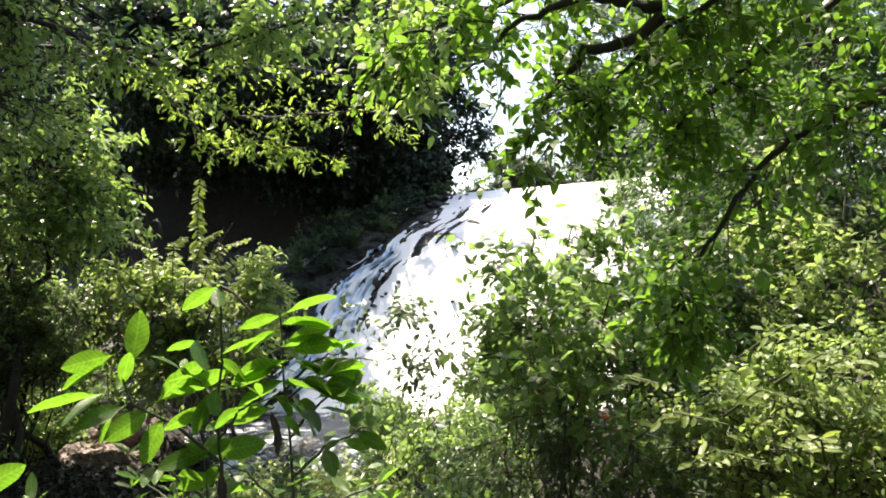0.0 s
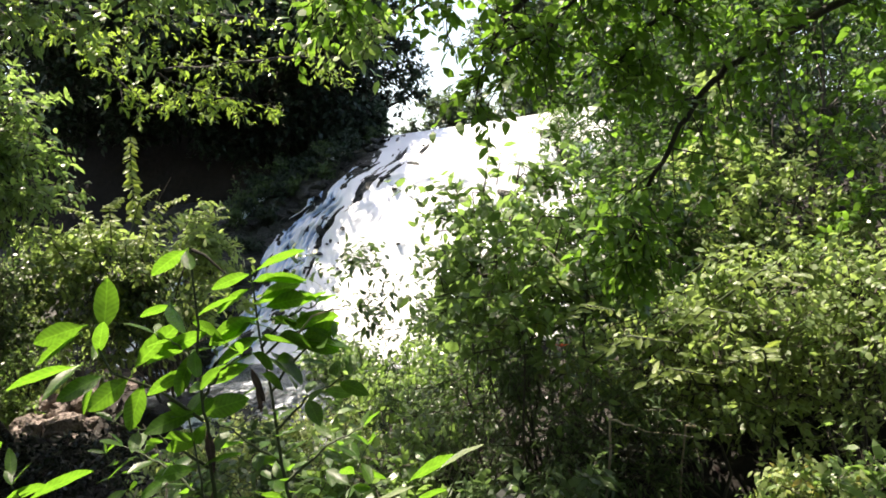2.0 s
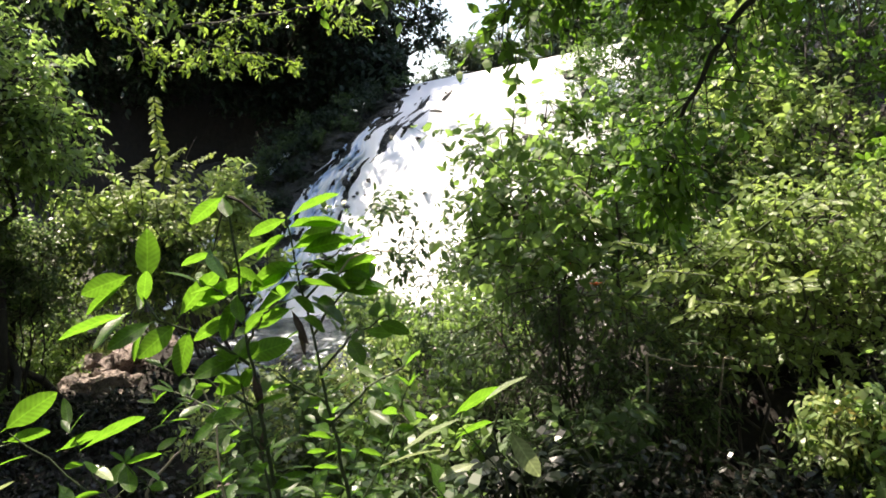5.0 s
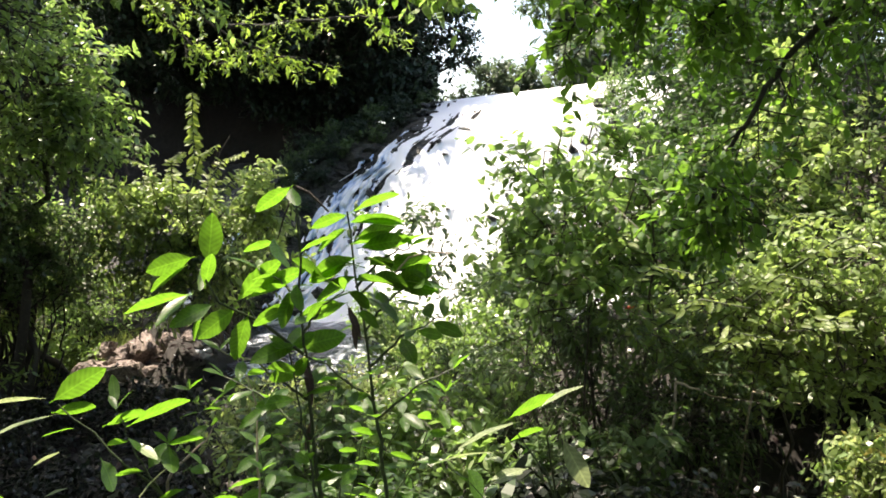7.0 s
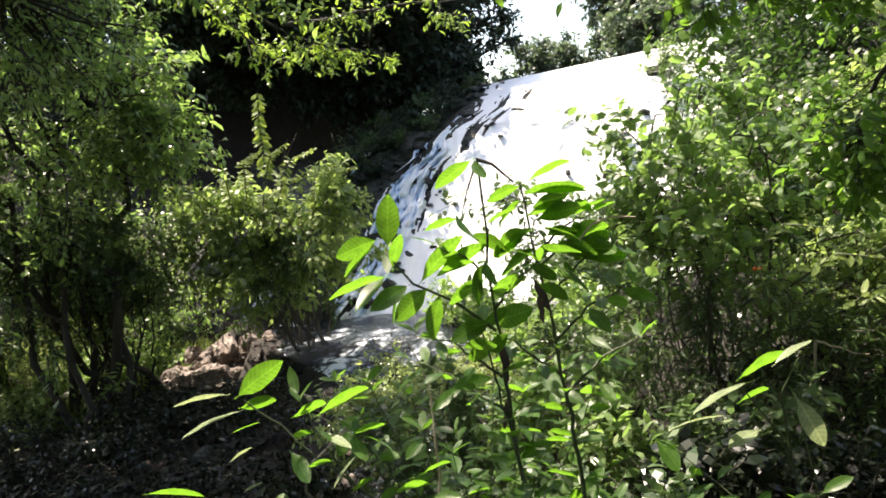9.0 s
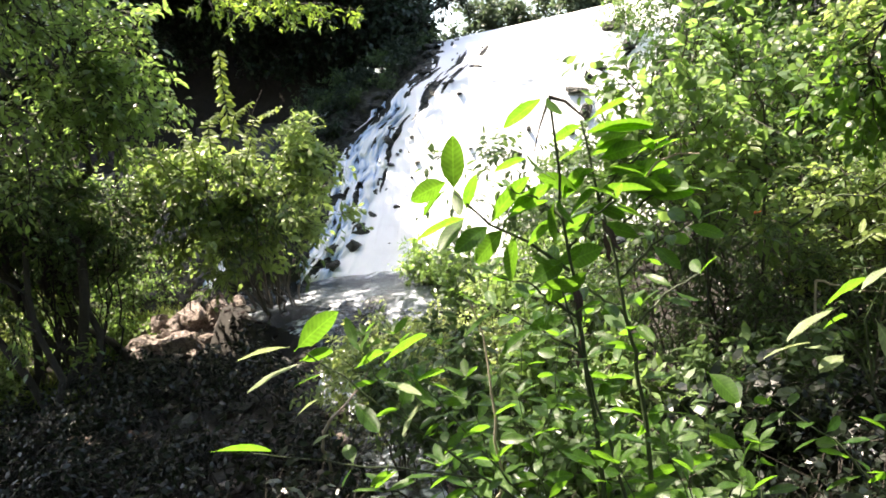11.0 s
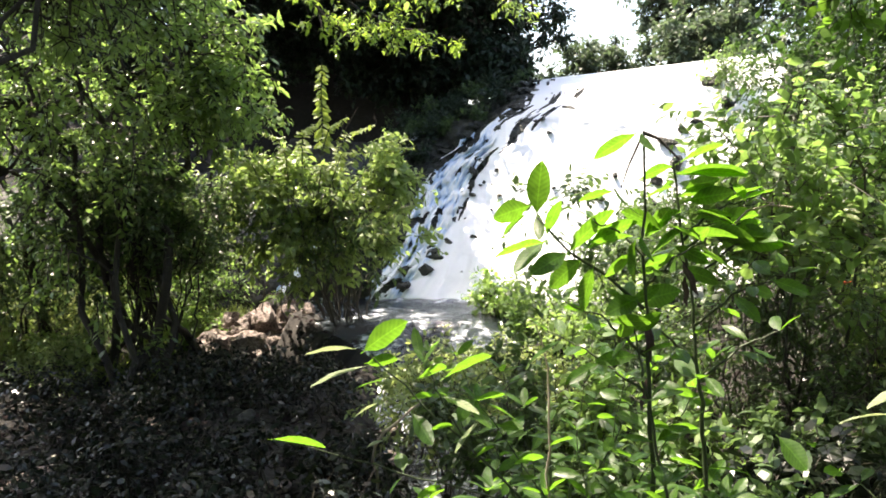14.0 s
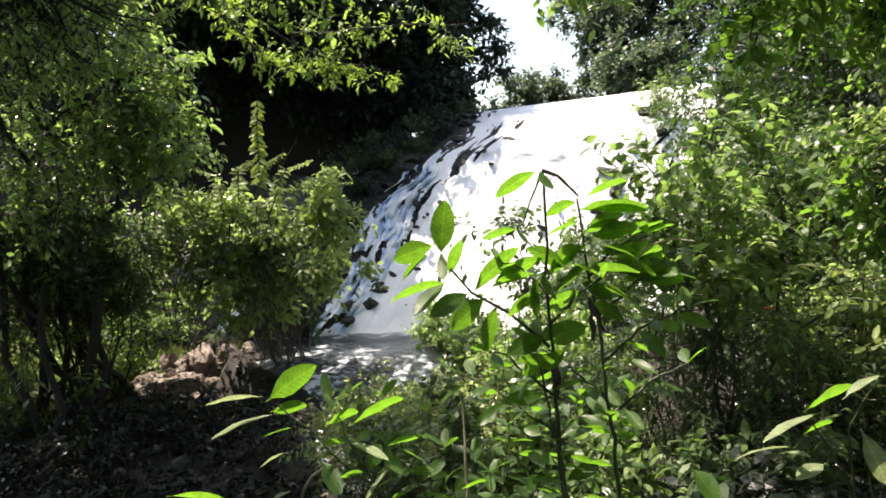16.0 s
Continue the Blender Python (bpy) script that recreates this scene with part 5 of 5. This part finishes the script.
rng = np.random.default_rng(611)
# Pale green of the large leaf; on level leaves it paints sky reflection.
MAT["pale_broad"] = leaf_material("pale_glare_leaf", (0.16, 0.23, 0.08), (0.25, 0.33, 0.13), (0.4, 0.55, 0.16), 0.3, 0.35, True)
PALE = blade("leaf", 0.36, 1.0, "pale_broad", 0.01)
PALE_SLIM = blade("leaf", 0.24, 1.0, "pale_broad", 0.008)
BRANCH_LEAVES = [(-0.82, 1.97, 2.21, 0.011, 0.020, 0.108, 'f'), (-0.84, 1.90, 2.23, -0.079, -0.050, -0.020, 'f'), (-0.85, 1.88, 2.21, -0.057, -0.060, -0.039, 'f'),
    (-0.80, 1.88, 2.16, 0.024, -0.020, 0.072, 'f'), (-0.81, 1.78, 2.15, -0.105, -0.060, -0.014, 'h'), (-0.81, 1.80, 2.15, -0.064, -0.040, -0.052, 'd'),
    (-0.76, 1.80, 2.12, -0.070, -0.050, -0.030, 'd'), (-0.78, 1.80, 2.11, -0.024, -0.016, -0.060, 'd'), (-0.72, 1.85, 2.10, -0.070, -0.040, -0.050, 'f'),
    (-0.69, 1.86, 2.08, -0.031, -0.020, -0.086, 'f'), (-0.74, 1.95, 2.11, 0.090, 0.030, 0.090, 'h'), (-0.69, 1.95, 2.13, 0.100, 0.040, 0.048, 'h'),
    (-0.70, 1.92, 2.12, 0.085, -0.020, 0.035, 'h'), (-0.82, 1.93, 2.21, 0.004, -0.030, -0.057, 'h')]
STEM_LEAVES = [(-0.58, 1.92, 2.14, -0.025, -0.070, -0.077, 'f'), (-0.57, 1.90, 2.15, 0.011, -0.050, -0.052, 'f'), (-0.63, 1.93, 2.27, 0.037, -0.070, -0.064, 'f'),
    (-0.63, 1.95, 2.26, -0.073, 0.000, -0.013, 'h'), (-0.57, 1.93, 2.23, 0.073, 0.050, 0.038, 'h'), (-0.57, 1.90, 2.40, 0.016, -0.040, -0.043, 'f'),
    (-0.58, 1.92, 2.40, -0.083, 0.030, -0.043, 'h'), (-0.58, 1.90, 2.10, -0.080, -0.060, -0.027, 'h'), (-0.57, 1.90, 2.07, 0.079, 0.050, 0.022, 'h'),
    (-0.58, 1.88, 2.00, -0.071, -0.080, -0.013, 'd'), (-0.57, 1.90, 1.99, 0.086, 0.060, 0.011, 'f'), (-0.57, 1.90, 1.93, -0.062, -0.050, -0.004, 'f')]
TOP_LEAVES = [(-0.46, 2.07, 2.32, -0.079, -0.040, -0.020, 'h'), (-0.45, 2.07, 2.30, 0.134, -0.070, 0.006, 'h'), (-0.44, 2.07, 2.33, 0.100, 0.050, 0.045, 'h'),
    (-0.46, 2.05, 2.28, -0.062, -0.070, -0.036, 'f'), (-0.45, 2.05, 2.24, 0.092, 0.050, 0.024, 'h'), (-0.45, 2.05, 2.20, -0.092, -0.070, -0.036, 'f'),
    (-0.40, 2.06, 2.18, 0.063, -0.060, 0.018, 'f'), (-0.32, 2.00, 2.14, 0.110, -0.050, -0.007, 'd'), (-0.44, 2.05, 2.14, 0.097, -0.090, 0.011, 'h'),
    (-0.44, 2.05, 2.11, -0.086, -0.080, -0.020, 'd'), (-0.43, 2.03, 2.10, 0.071, -0.080, -0.019, 'd'), (-0.32, 2.02, 2.16, 0.025, -0.060, -0.037, 'f'),
    (-0.44, 2.04, 2.05, 0.066, -0.070, -0.019, 'h'), (-0.44, 2.04, 2.02, -0.081, -0.060, -0.027, 'd')]
arm = twig(S1, "stem", [(-0.563, 1.9, 1.97), (-0.66, 1.88, 2.06), (-0.75, 1.83, 2.12), (-0.82, 1.9, 2.2)], 0.005)
place_leaves(arm, BRANCH_LEAVES, rng)
place_leaves(S1, STEM_LEAVES, rng)
SPRAY_LEAVES = [(-0.42, 2.06, 2.30, 0.109, -0.060, 0.010, 'h'), (-0.43, 2.06, 2.26, 0.080, 0.040, 0.021, 'f'), (-0.42, 2.05, 2.23, 0.103, 0.050, 0.017, 'h'),
    (-0.41, 2.05, 2.20, 0.075, -0.070, -0.016, 'f'), (-0.44, 2.05, 2.20, -0.087, -0.070, -0.027, 'f'), (-0.44, 2.04, 2.15, -0.086, -0.060, -0.038, 'f'),
    (-0.39, 2.04, 2.15, 0.092, -0.080, -0.009, 'h'), (-0.36, 2.05, 2.17, 0.105, 0.050, 0.018, 'f'), (-0.46, 2.04, 2.11, 0.063, -0.060, -0.029, 'f'),
    (-0.47, 2.03, 2.08, -0.084, -0.060, -0.018, 'h'), (-0.34, 2.03, 2.13, 0.109, -0.060, -0.008, 'h'), (-0.41, 2.03, 2.11, 0.082, -0.080, -0.052, 'f'),
    (-0.34, 2.03, 2.11, 0.088, 0.050, 0.052, 'f'), (-0.51, 1.95, 2.16, -0.071, 0.050, 0.043, 'f')]
place_leaves(S2, TOP_LEAVES + SPRAY_LEAVES, rng)
twig(S2, "stem", [(-0.43, 2.05, 2.1), (-0.37, 2.03, 2.15), (-0.3, 2.01, 2.17)], 0.004)
twig(S1, "dry_stalk", [(-0.56, 1.91, 2.4), (-0.527, 1.9, 2.385), (-0.48, 1.9, 2.335)], 0.005, "bark", "brown broken stalk bent over at the top")
twig(S1, "dry_stalk", [(-0.57, 1.91, 2.385), (-0.597, 1.91, 2.325), (-0.616, 1.91, 2.27)], 0.003, "bark")
twig(S2, "dry_leaf", [(-0.336, 2.0, 2.15), (-0.288, 2.0, 2.202), (-0.233, 2.0, 2.216), (-0.175, 2.0, 2.208)], 0.0035, "drywood", "curled dry straw-coloured leaf")
set_leaf(S5, (0.07, 1.67, 1.80), (0.38, 0.0, -0.8), 0.13, rng, (-0.35, -0.7, 0.7), PALE)
LOW_LEAVES = [(-1.29, 2.02, 1.84, 0.082, 0.080, 0.054, 'f'), (-1.14, 2.06, 1.81, -0.020, 0.040, 0.060, 'f'), (-1.07, 2.00, 1.77, 0.095, 0.100, 0.035, 'h'),
    (-1.14, 2.00, 1.77, 0.047, 0.100, 0.004, 'h'), (-1.28, 2.00, 1.81, 0.051, 0.080, -0.007, 'h'), (-1.31, 1.95, 1.75, 0.061, 0.050, 0.017, 'h'),
    (-1.32, 2.00, 1.85, -0.105, -0.100, 0.021, 'p'), (-1.29, 2.00, 1.80, -0.123, -0.100, -0.013, 'p'), (-1.08, 2.02, 1.71, 0.103, -0.090, -0.006, 'p'),
    (-1.00, 2.05, 1.69, 0.071, 0.050, 0.007, 'f'), (-0.99, 2.05, 1.69, 0.030, -0.070, -0.047, 'f')]
LOWER_LEAVES = [(-1.30, 1.90, 1.69, 0.048, 0.050, 0.029, 'p'), (-1.16, 2.00, 1.67, 0.052, -0.050, -0.056, 'f'), (-0.98, 2.03, 1.64, -0.069, -0.080, -0.051, 'p'),
    (-1.27, 1.90, 1.61, 0.037, 0.050, 0.010, 'p'), (-1.50, 1.85, 1.65, 0.101, 0.050, -0.025, 'f'), (-0.94, 2.00, 1.58, -0.046, -0.050, -0.002, 'f'),
    (-0.89, 2.00, 1.53, 0.066, 0.050, 0.005, 'f'), (-0.96, 2.05, 1.68, 0.069, -0.050, -0.012, 'd')]
SIDE_LEAVES = [(-0.05, 1.66, 1.86, 0.094, 0.040, 0.036, 'f'), (0.02, 1.64, 1.89, 0.100, 0.060, 0.038, 'p'), (-0.03, 1.66, 1.85, -0.143, -0.060, -0.023, 'p'),
    (-0.09, 1.66, 1.78, -0.136, -0.060, 0.016, 'p'), (-0.10, 1.66, 1.77, 0.024, -0.060, 0.015, 'p'), (-0.02, 1.66, 1.74, -0.081, -0.060, 0.000, 'p'),
    (-0.05, 1.68, 1.80, 0.064, 0.040, 0.014, 'h'), (-0.03, 1.68, 1.76, 0.024, 0.020, 0.017, 'f'), (-0.15, 2.14, 1.56, 0.036, -0.090, -0.045, 'f')]
place_leaves(S4, LOW_LEAVES + LOWER_LEAVES, rng)
place_leaves(S5, SIDE_LEAVES[:8], rng)
place_leaves(S6, SIDE_LEAVES[8:], rng)
twig(S5, "stem", [(0.12, 1.68, 1.4), (0.03, 1.67, 1.72), (-0.06, 1.66, 1.86)], 0.003)
twig(S5, "stem", [(0.05, 1.67, 1.66), (0.03, 1.65, 1.82), (0.07, 1.64, 1.9)], 0.003)

# withered leaves hanging on the saplings
WITHERED = blade("withered_leaf", 0.22, 0.8, "dead", 0.06)
for plant, at, way, length in ((S1, (-0.556, 1.9, 1.95), (0.1, -0.1, -1.0), 0.115), (S2, (-0.455, 1.98, 2.08), (0.35, -0.3, -0.8), 0.10), (S2, (-0.445, 2.0, 2.04), (0.1, -0.2, -1.0), 0.085), (S1, (-0.55, 1.91, 1.8), (-0.2, -0.2, -0.9), 0.09)):
    ob = set_leaf(plant, at, way, length, rng, (0.3, -0.9, 0.1), WITHERED)
    ob.name = "withered_leaf"

# a cut dry stake standing among the low plants
z = float(ground_height(np.array(-1.3), np.array(1.92)))
v, q = tube([(0, 0, -0.05), (0.004, 0.002, 0.2), (0.012, 0, 0.42), (0.02, -0.01, 1.43 - z), (0.02, -0.01, 1.435 - z)], [0.019, 0.018, 0.017, 0.016, 0.001], 10)
stake = new("stake", mesh_from("stake", v, q, MAT["drywood"], True))
stake.location = (-1.3, 1.92, z)
tagged(stake, "short pale dry stake cut off at the top", "stake")

# flowers
for x, y, z in ((0.66, 3.62, 1.77), (0.55, 3.65, 1.885)):
    rng = np.random.default_rng(int(z * 1000))
    fl = thing("flower", (x, y, z), "small orange-red flower among the bush leaves", "flower", "orange flowers")
    for k in range(5):
        q = k * 1.257
        ob = under(new("petal", blade("petal", 0.55, 1.0, "flower")), fl)
        ob.matrix_basis = pose(0, 0, 0, 0, -25, math.degrees(q)) @ Matrix.Diagonal((0.036, 0.036, 0.036, 1))
    v, q = tube([(0.07, 0.5, -0.34), (0.05, 0.28, -0.16), (0.02, 0.08, -0.05), (0, 0, 0)], [0.003, 0.0025, 0.002, 0.003], 5)
    part("stalk", mesh_from("stalk", v, q, MAT["stem"], True), fl)


# spike with drooping paired leaves, and arching fronds, on the sunlit shrub
def frond(name, label, line, seed, pairs, leaf, slim, droop, mat="pale", category="plant", face=(-0.8, 0.8)):
    rng = np.random.default_rng(seed)
    pts = np.asarray(line, float)
    dense = np.stack([np.interp(np.linspace(0, len(pts) - 1, 24), np.arange(len(pts)), pts[:, k]) for k in range(3)], -1)
    root = thing(name, pts[0], label, category, "arching fronds" if name == "frond" else "")
    v, q = tube(dense - pts[0], np.linspace(0.007, 0.002, 24), 6)
    stalk = part("stem", mesh_from("stem", v, q, MAT["stem"], True), root)
    me = blade("leaf", slim, 1.0, mat + "_single")
    for k in range(pairs):
        f = 0.25 + 0.75 * k / pairs
        at = np.array([np.interp(f * 23, np.arange(24), dense[:, j]) for j in range(3)])
        t = unit(dense[min(23, int(f * 23) + 1)] - dense[max(0, int(f * 23) - 1)])
        side = unit(np.cross(t, [0.1, 1.0, 0.2] if abs(t[2]) > 0.7 else [0, 0, 1.0]))
        for s in (-1, 1):
            way = side * s + t * 0.3 - np.array([0, 0, droop]) + rng.normal(0, 0.3, 3)
            set_leaf(stalk, at, way, leaf * (1 - 0.45 * f) * rng.uniform(0.8, 1.15), rng, (rng.normal(0, 0.5), face[0] + rng.normal(0, 0.4), face[1]), me)
    return root


MAT["pale_single"] = leaf_material("frond_leaf", (0.07, 0.13, 0.02), (0.19, 0.28, 0.06), (0.42, 0.62, 0.07), 0.33, 0.45, True)
frond("spike_plant", "upright yellow-green leafy spike rising from the shrub", [(-2.64, 7.08, 2.3), (-2.635, 7.08, 2.8), (-2.63, 7.08, 3.15), (-2.61, 7.07, 3.42)], 701, 24, 0.13, 0.42, 1.0, face=(-1.0, 0.35))
FRONDS = [((-2.6, 7.0, 2.4), (-2.4, 7.15, 2.75), (-2.15, 7.2, 2.84)), ((-2.5, 7.0, 2.3), (-2.25, 7.1, 2.62), (-1.95, 7.1, 2.68)), ((-2.9, 6.9, 2.4), (-3.0, 6.85, 2.72), (-3.2, 6.8, 2.8)),
          ((-2.8, 6.9, 2.4), (-2.75, 6.8, 2.75), (-2.6, 6.7, 2.82)), ((-3.0, 6.8, 2.3), (-3.25, 6.7, 2.6), (-3.5, 6.65, 2.62)), ((-2.4, 6.9, 2.2), (-2.1, 6.9, 2.45), (-1.85, 6.9, 2.42)),
          ((-2.9, 6.8, 2.3), (-2.85, 6.55, 2.6), (-2.8, 6.4, 2.6)), ((-2.5, 6.8, 2.3), (-2.35, 6.6, 2.55), (-2.2, 6.5, 2.55)), ((-2.7, 7.0, 2.4), (-2.55, 7.0, 2.8), (-2.35, 6.95, 2.9)),
          ((-2.3, 6.8, 2.0), (-2.05, 6.7, 2.2), (-1.85, 6.65, 2.15)), ((-3.1, 6.75, 2.2), (-3.15, 6.5, 2.5), (-3.35, 6.4, 2.5)), ((-2.6, 6.7, 2.2), (-2.5, 6.45, 2.45), (-2.3, 6.35, 2.42)),
          ((-2.95, 6.7, 2.1), (-3.0, 6.4, 2.3), (-2.85, 6.3, 2.26)), ((-2.2, 6.95, 2.3), (-2.0, 7.0, 2.6), (-1.75, 7.0, 2.6))]
for k, (a, b, c) in enumerate(FRONDS):
    frond("frond", "arching fern-like frond catching the sun", [a, b, c], 720 + k, 30, 0.092, 0.30, 0.45)
for k, (x, y, z, turn) in enumerate([(0.43, 3.65, 1.93, 0.5), (0.79, 3.6, 1.72, 0.2), (1.13, 3.7, 2.1, 2.4), (1.55, 3.7, 2.2, 0.4), (1.77, 3.65, 2.05, 2.8), (0.95, 3.35, 1.85, -0.3), (1.3, 3.35, 1.95, 0.9), (1.1, 3.3, 1.7, 0.2), (1.5, 3.35, 1.75, 2.7), (0.75, 3.4, 2.0, 0.6), (1.6, 3.4, 2.1, 0.1), (0.6, 3.6, 2.15, 2.6), (1.9, 3.7, 1.8, 0.3), (1.2, 3.5, 1.65, 2.9)]):
    dx, dy = 0.16 * math.cos(turn), -0.10 - 0.05 * abs(math.sin(turn))
    frond("frond", "pale pinnate frond among the bush leaves", [(x - dx, y - dy + 0.1, z - 0.16), (x - dx * 0.2, y, z), (x + dx, y + dy, z - 0.03)], 740 + k, 10, 0.10, 0.34, 0.15)
# thin bare stalks beside the spike
for k, (a, b) in enumerate([((-2.55, 7.1, 2.4), (-2.3, 7.15, 3.0)), ((-3.0, 7.1, 2.4), (-3.15, 7.1, 3.05)), ((-2.5, 7.1, 2.5), (-2.42, 7.2, 2.95))]):
    v, q = tube(bend(np.random.default_rng(k), a, b, 8, 0.12) - np.array(a), np.linspace(0.006, 0.003, 8), 5)
    st = new("dry_stalk", mesh_from("dry_stalk", v, q, MAT["bark"], True))
    st.location = a
    tagged(st, "thin dry grass stalk bent at the top", "stalk", "dry stalks")

# fallen sticks
rng = np.random.default_rng(760)
for k in range(22):
    x, y = rng.uniform(-4.6, -1.7), rng.uniform(2.6, 6.2)
    z = float(ground_height(np.array(x), np.array(y)))
    q, n = rng.uniform(0, 6.28), rng.uniform(0.25, 0.8)
    a = np.array([x, y, z + 0.015])
    b = a + [n * math.cos(q), n * math.sin(q), 0]
    b[2] = float(ground_height(b[0:1], b[1:2])[0]) + rng.uniform(0.02, 0.22)
    v, f = tube(bend(rng, a, b, 8, 0.1) - a, np.linspace(rng.uniform(0.006, 0.016), 0.004, 8), 6)
    st = new("stick", mesh_from("stick", v, f, MAT["bark"], True))
    st.location = a
    tagged(st, "dark fallen stick lying on the leaf litter", "stick", "fallen sticks")

# thin dead branches caught in the undergrowth
for k, (a, b, r) in enumerate([((0.82, 3.4, 1.46), (1.05, 3.4, 1.38), 0.006), ((1.19, 3.45, 1.39), (1.39, 3.4, 1.34), 0.005), ((-1.45, 3.2, 1.2), (-1.26, 3.2, 1.39), 0.007),
                               ((-0.78, 2.2, 1.3), (-0.83, 2.2, 1.9), 0.005)]):
    z = float(ground_height(np.array(a[0]), np.array(a[1])))
    rng = np.random.default_rng(770 + k)
    foot = (a[0] - 0.12, a[1] + 0.4, z)
    v, q = joined([tube(bend(rng, foot, a, 8, 0.08) - np.array(foot), np.linspace(r * 1.3, r, 8), 6), tube(bend(rng, a, b, 8, 0.1) - np.array(foot), np.linspace(r, r * 0.4, 8), 6)])
    st = new("dead_branch", mesh_from("dead_branch", v, q, MAT["drywood"], True))
    st.location = foot
    tagged(st, "thin dead branch bleached grey among the leaves", "branch", "dead branches")

# ---------------------------------------------------------------- litter and grass
rng = np.random.default_rng(801)
n = 9000
x, y = rng.uniform(-6.5, 3.5, n), rng.uniform(0.6, 8.8, n)
ok = channel(x, y) > half_width(y) + 0.15
x, y = x[ok], y[ok]
at = np.stack([x, y, ground_height(x, y) + 0.012 + rng.random(len(x)) * 0.02], -1)
ang = rng.uniform(0, 6.28, len(x))
along = np.stack([np.cos(ang), np.sin(ang), rng.normal(0, 0.2, len(x))], -1)
length = rng.uniform(0.035, 0.09, len(x))
v, faces = leaf_arrays(at, along, np.array([0, 0, 1.0]) + rng.normal(0, 0.35, (len(x), 3)), length, length * 0.5, 1.5)
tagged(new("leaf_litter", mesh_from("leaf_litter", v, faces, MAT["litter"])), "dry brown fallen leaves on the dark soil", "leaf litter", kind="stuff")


def grass(name, label, x0, x1, y0, y1, n, h, seed):
    rng = np.random.default_rng(seed)
    x, y = rng.uniform(x0, x1, n), rng.uniform(y0, y1, n)
    ok = (channel(x, y) > half_width(y) + 0.05) & (waves(x, y, seed, 1.6) > -0.25)
    x, y = x[ok], y[ok]
    at = np.stack([x, y, ground_height(x, y) - 0.01], -1)
    along = unit(np.stack([rng.normal(0, 0.35, len(x)), rng.normal(0, 0.35, len(x)), np.ones(len(x))], -1))
    length = h * rng.uniform(0.5, 1.2, len(x))
    v, faces = leaf_arrays(at, along, rng.normal(0, 1, (len(x), 3)), length, np.full(len(x), 0.014), 2.5)
    tagged(new(name, mesh_from(name, v, faces, MAT["grass"])), label, "grass", kind="stuff")


grass("grass", "bright grass behind the bank trees", -7.5, -3.9, 6.0, 9.2, 11000, 0.24, 811)
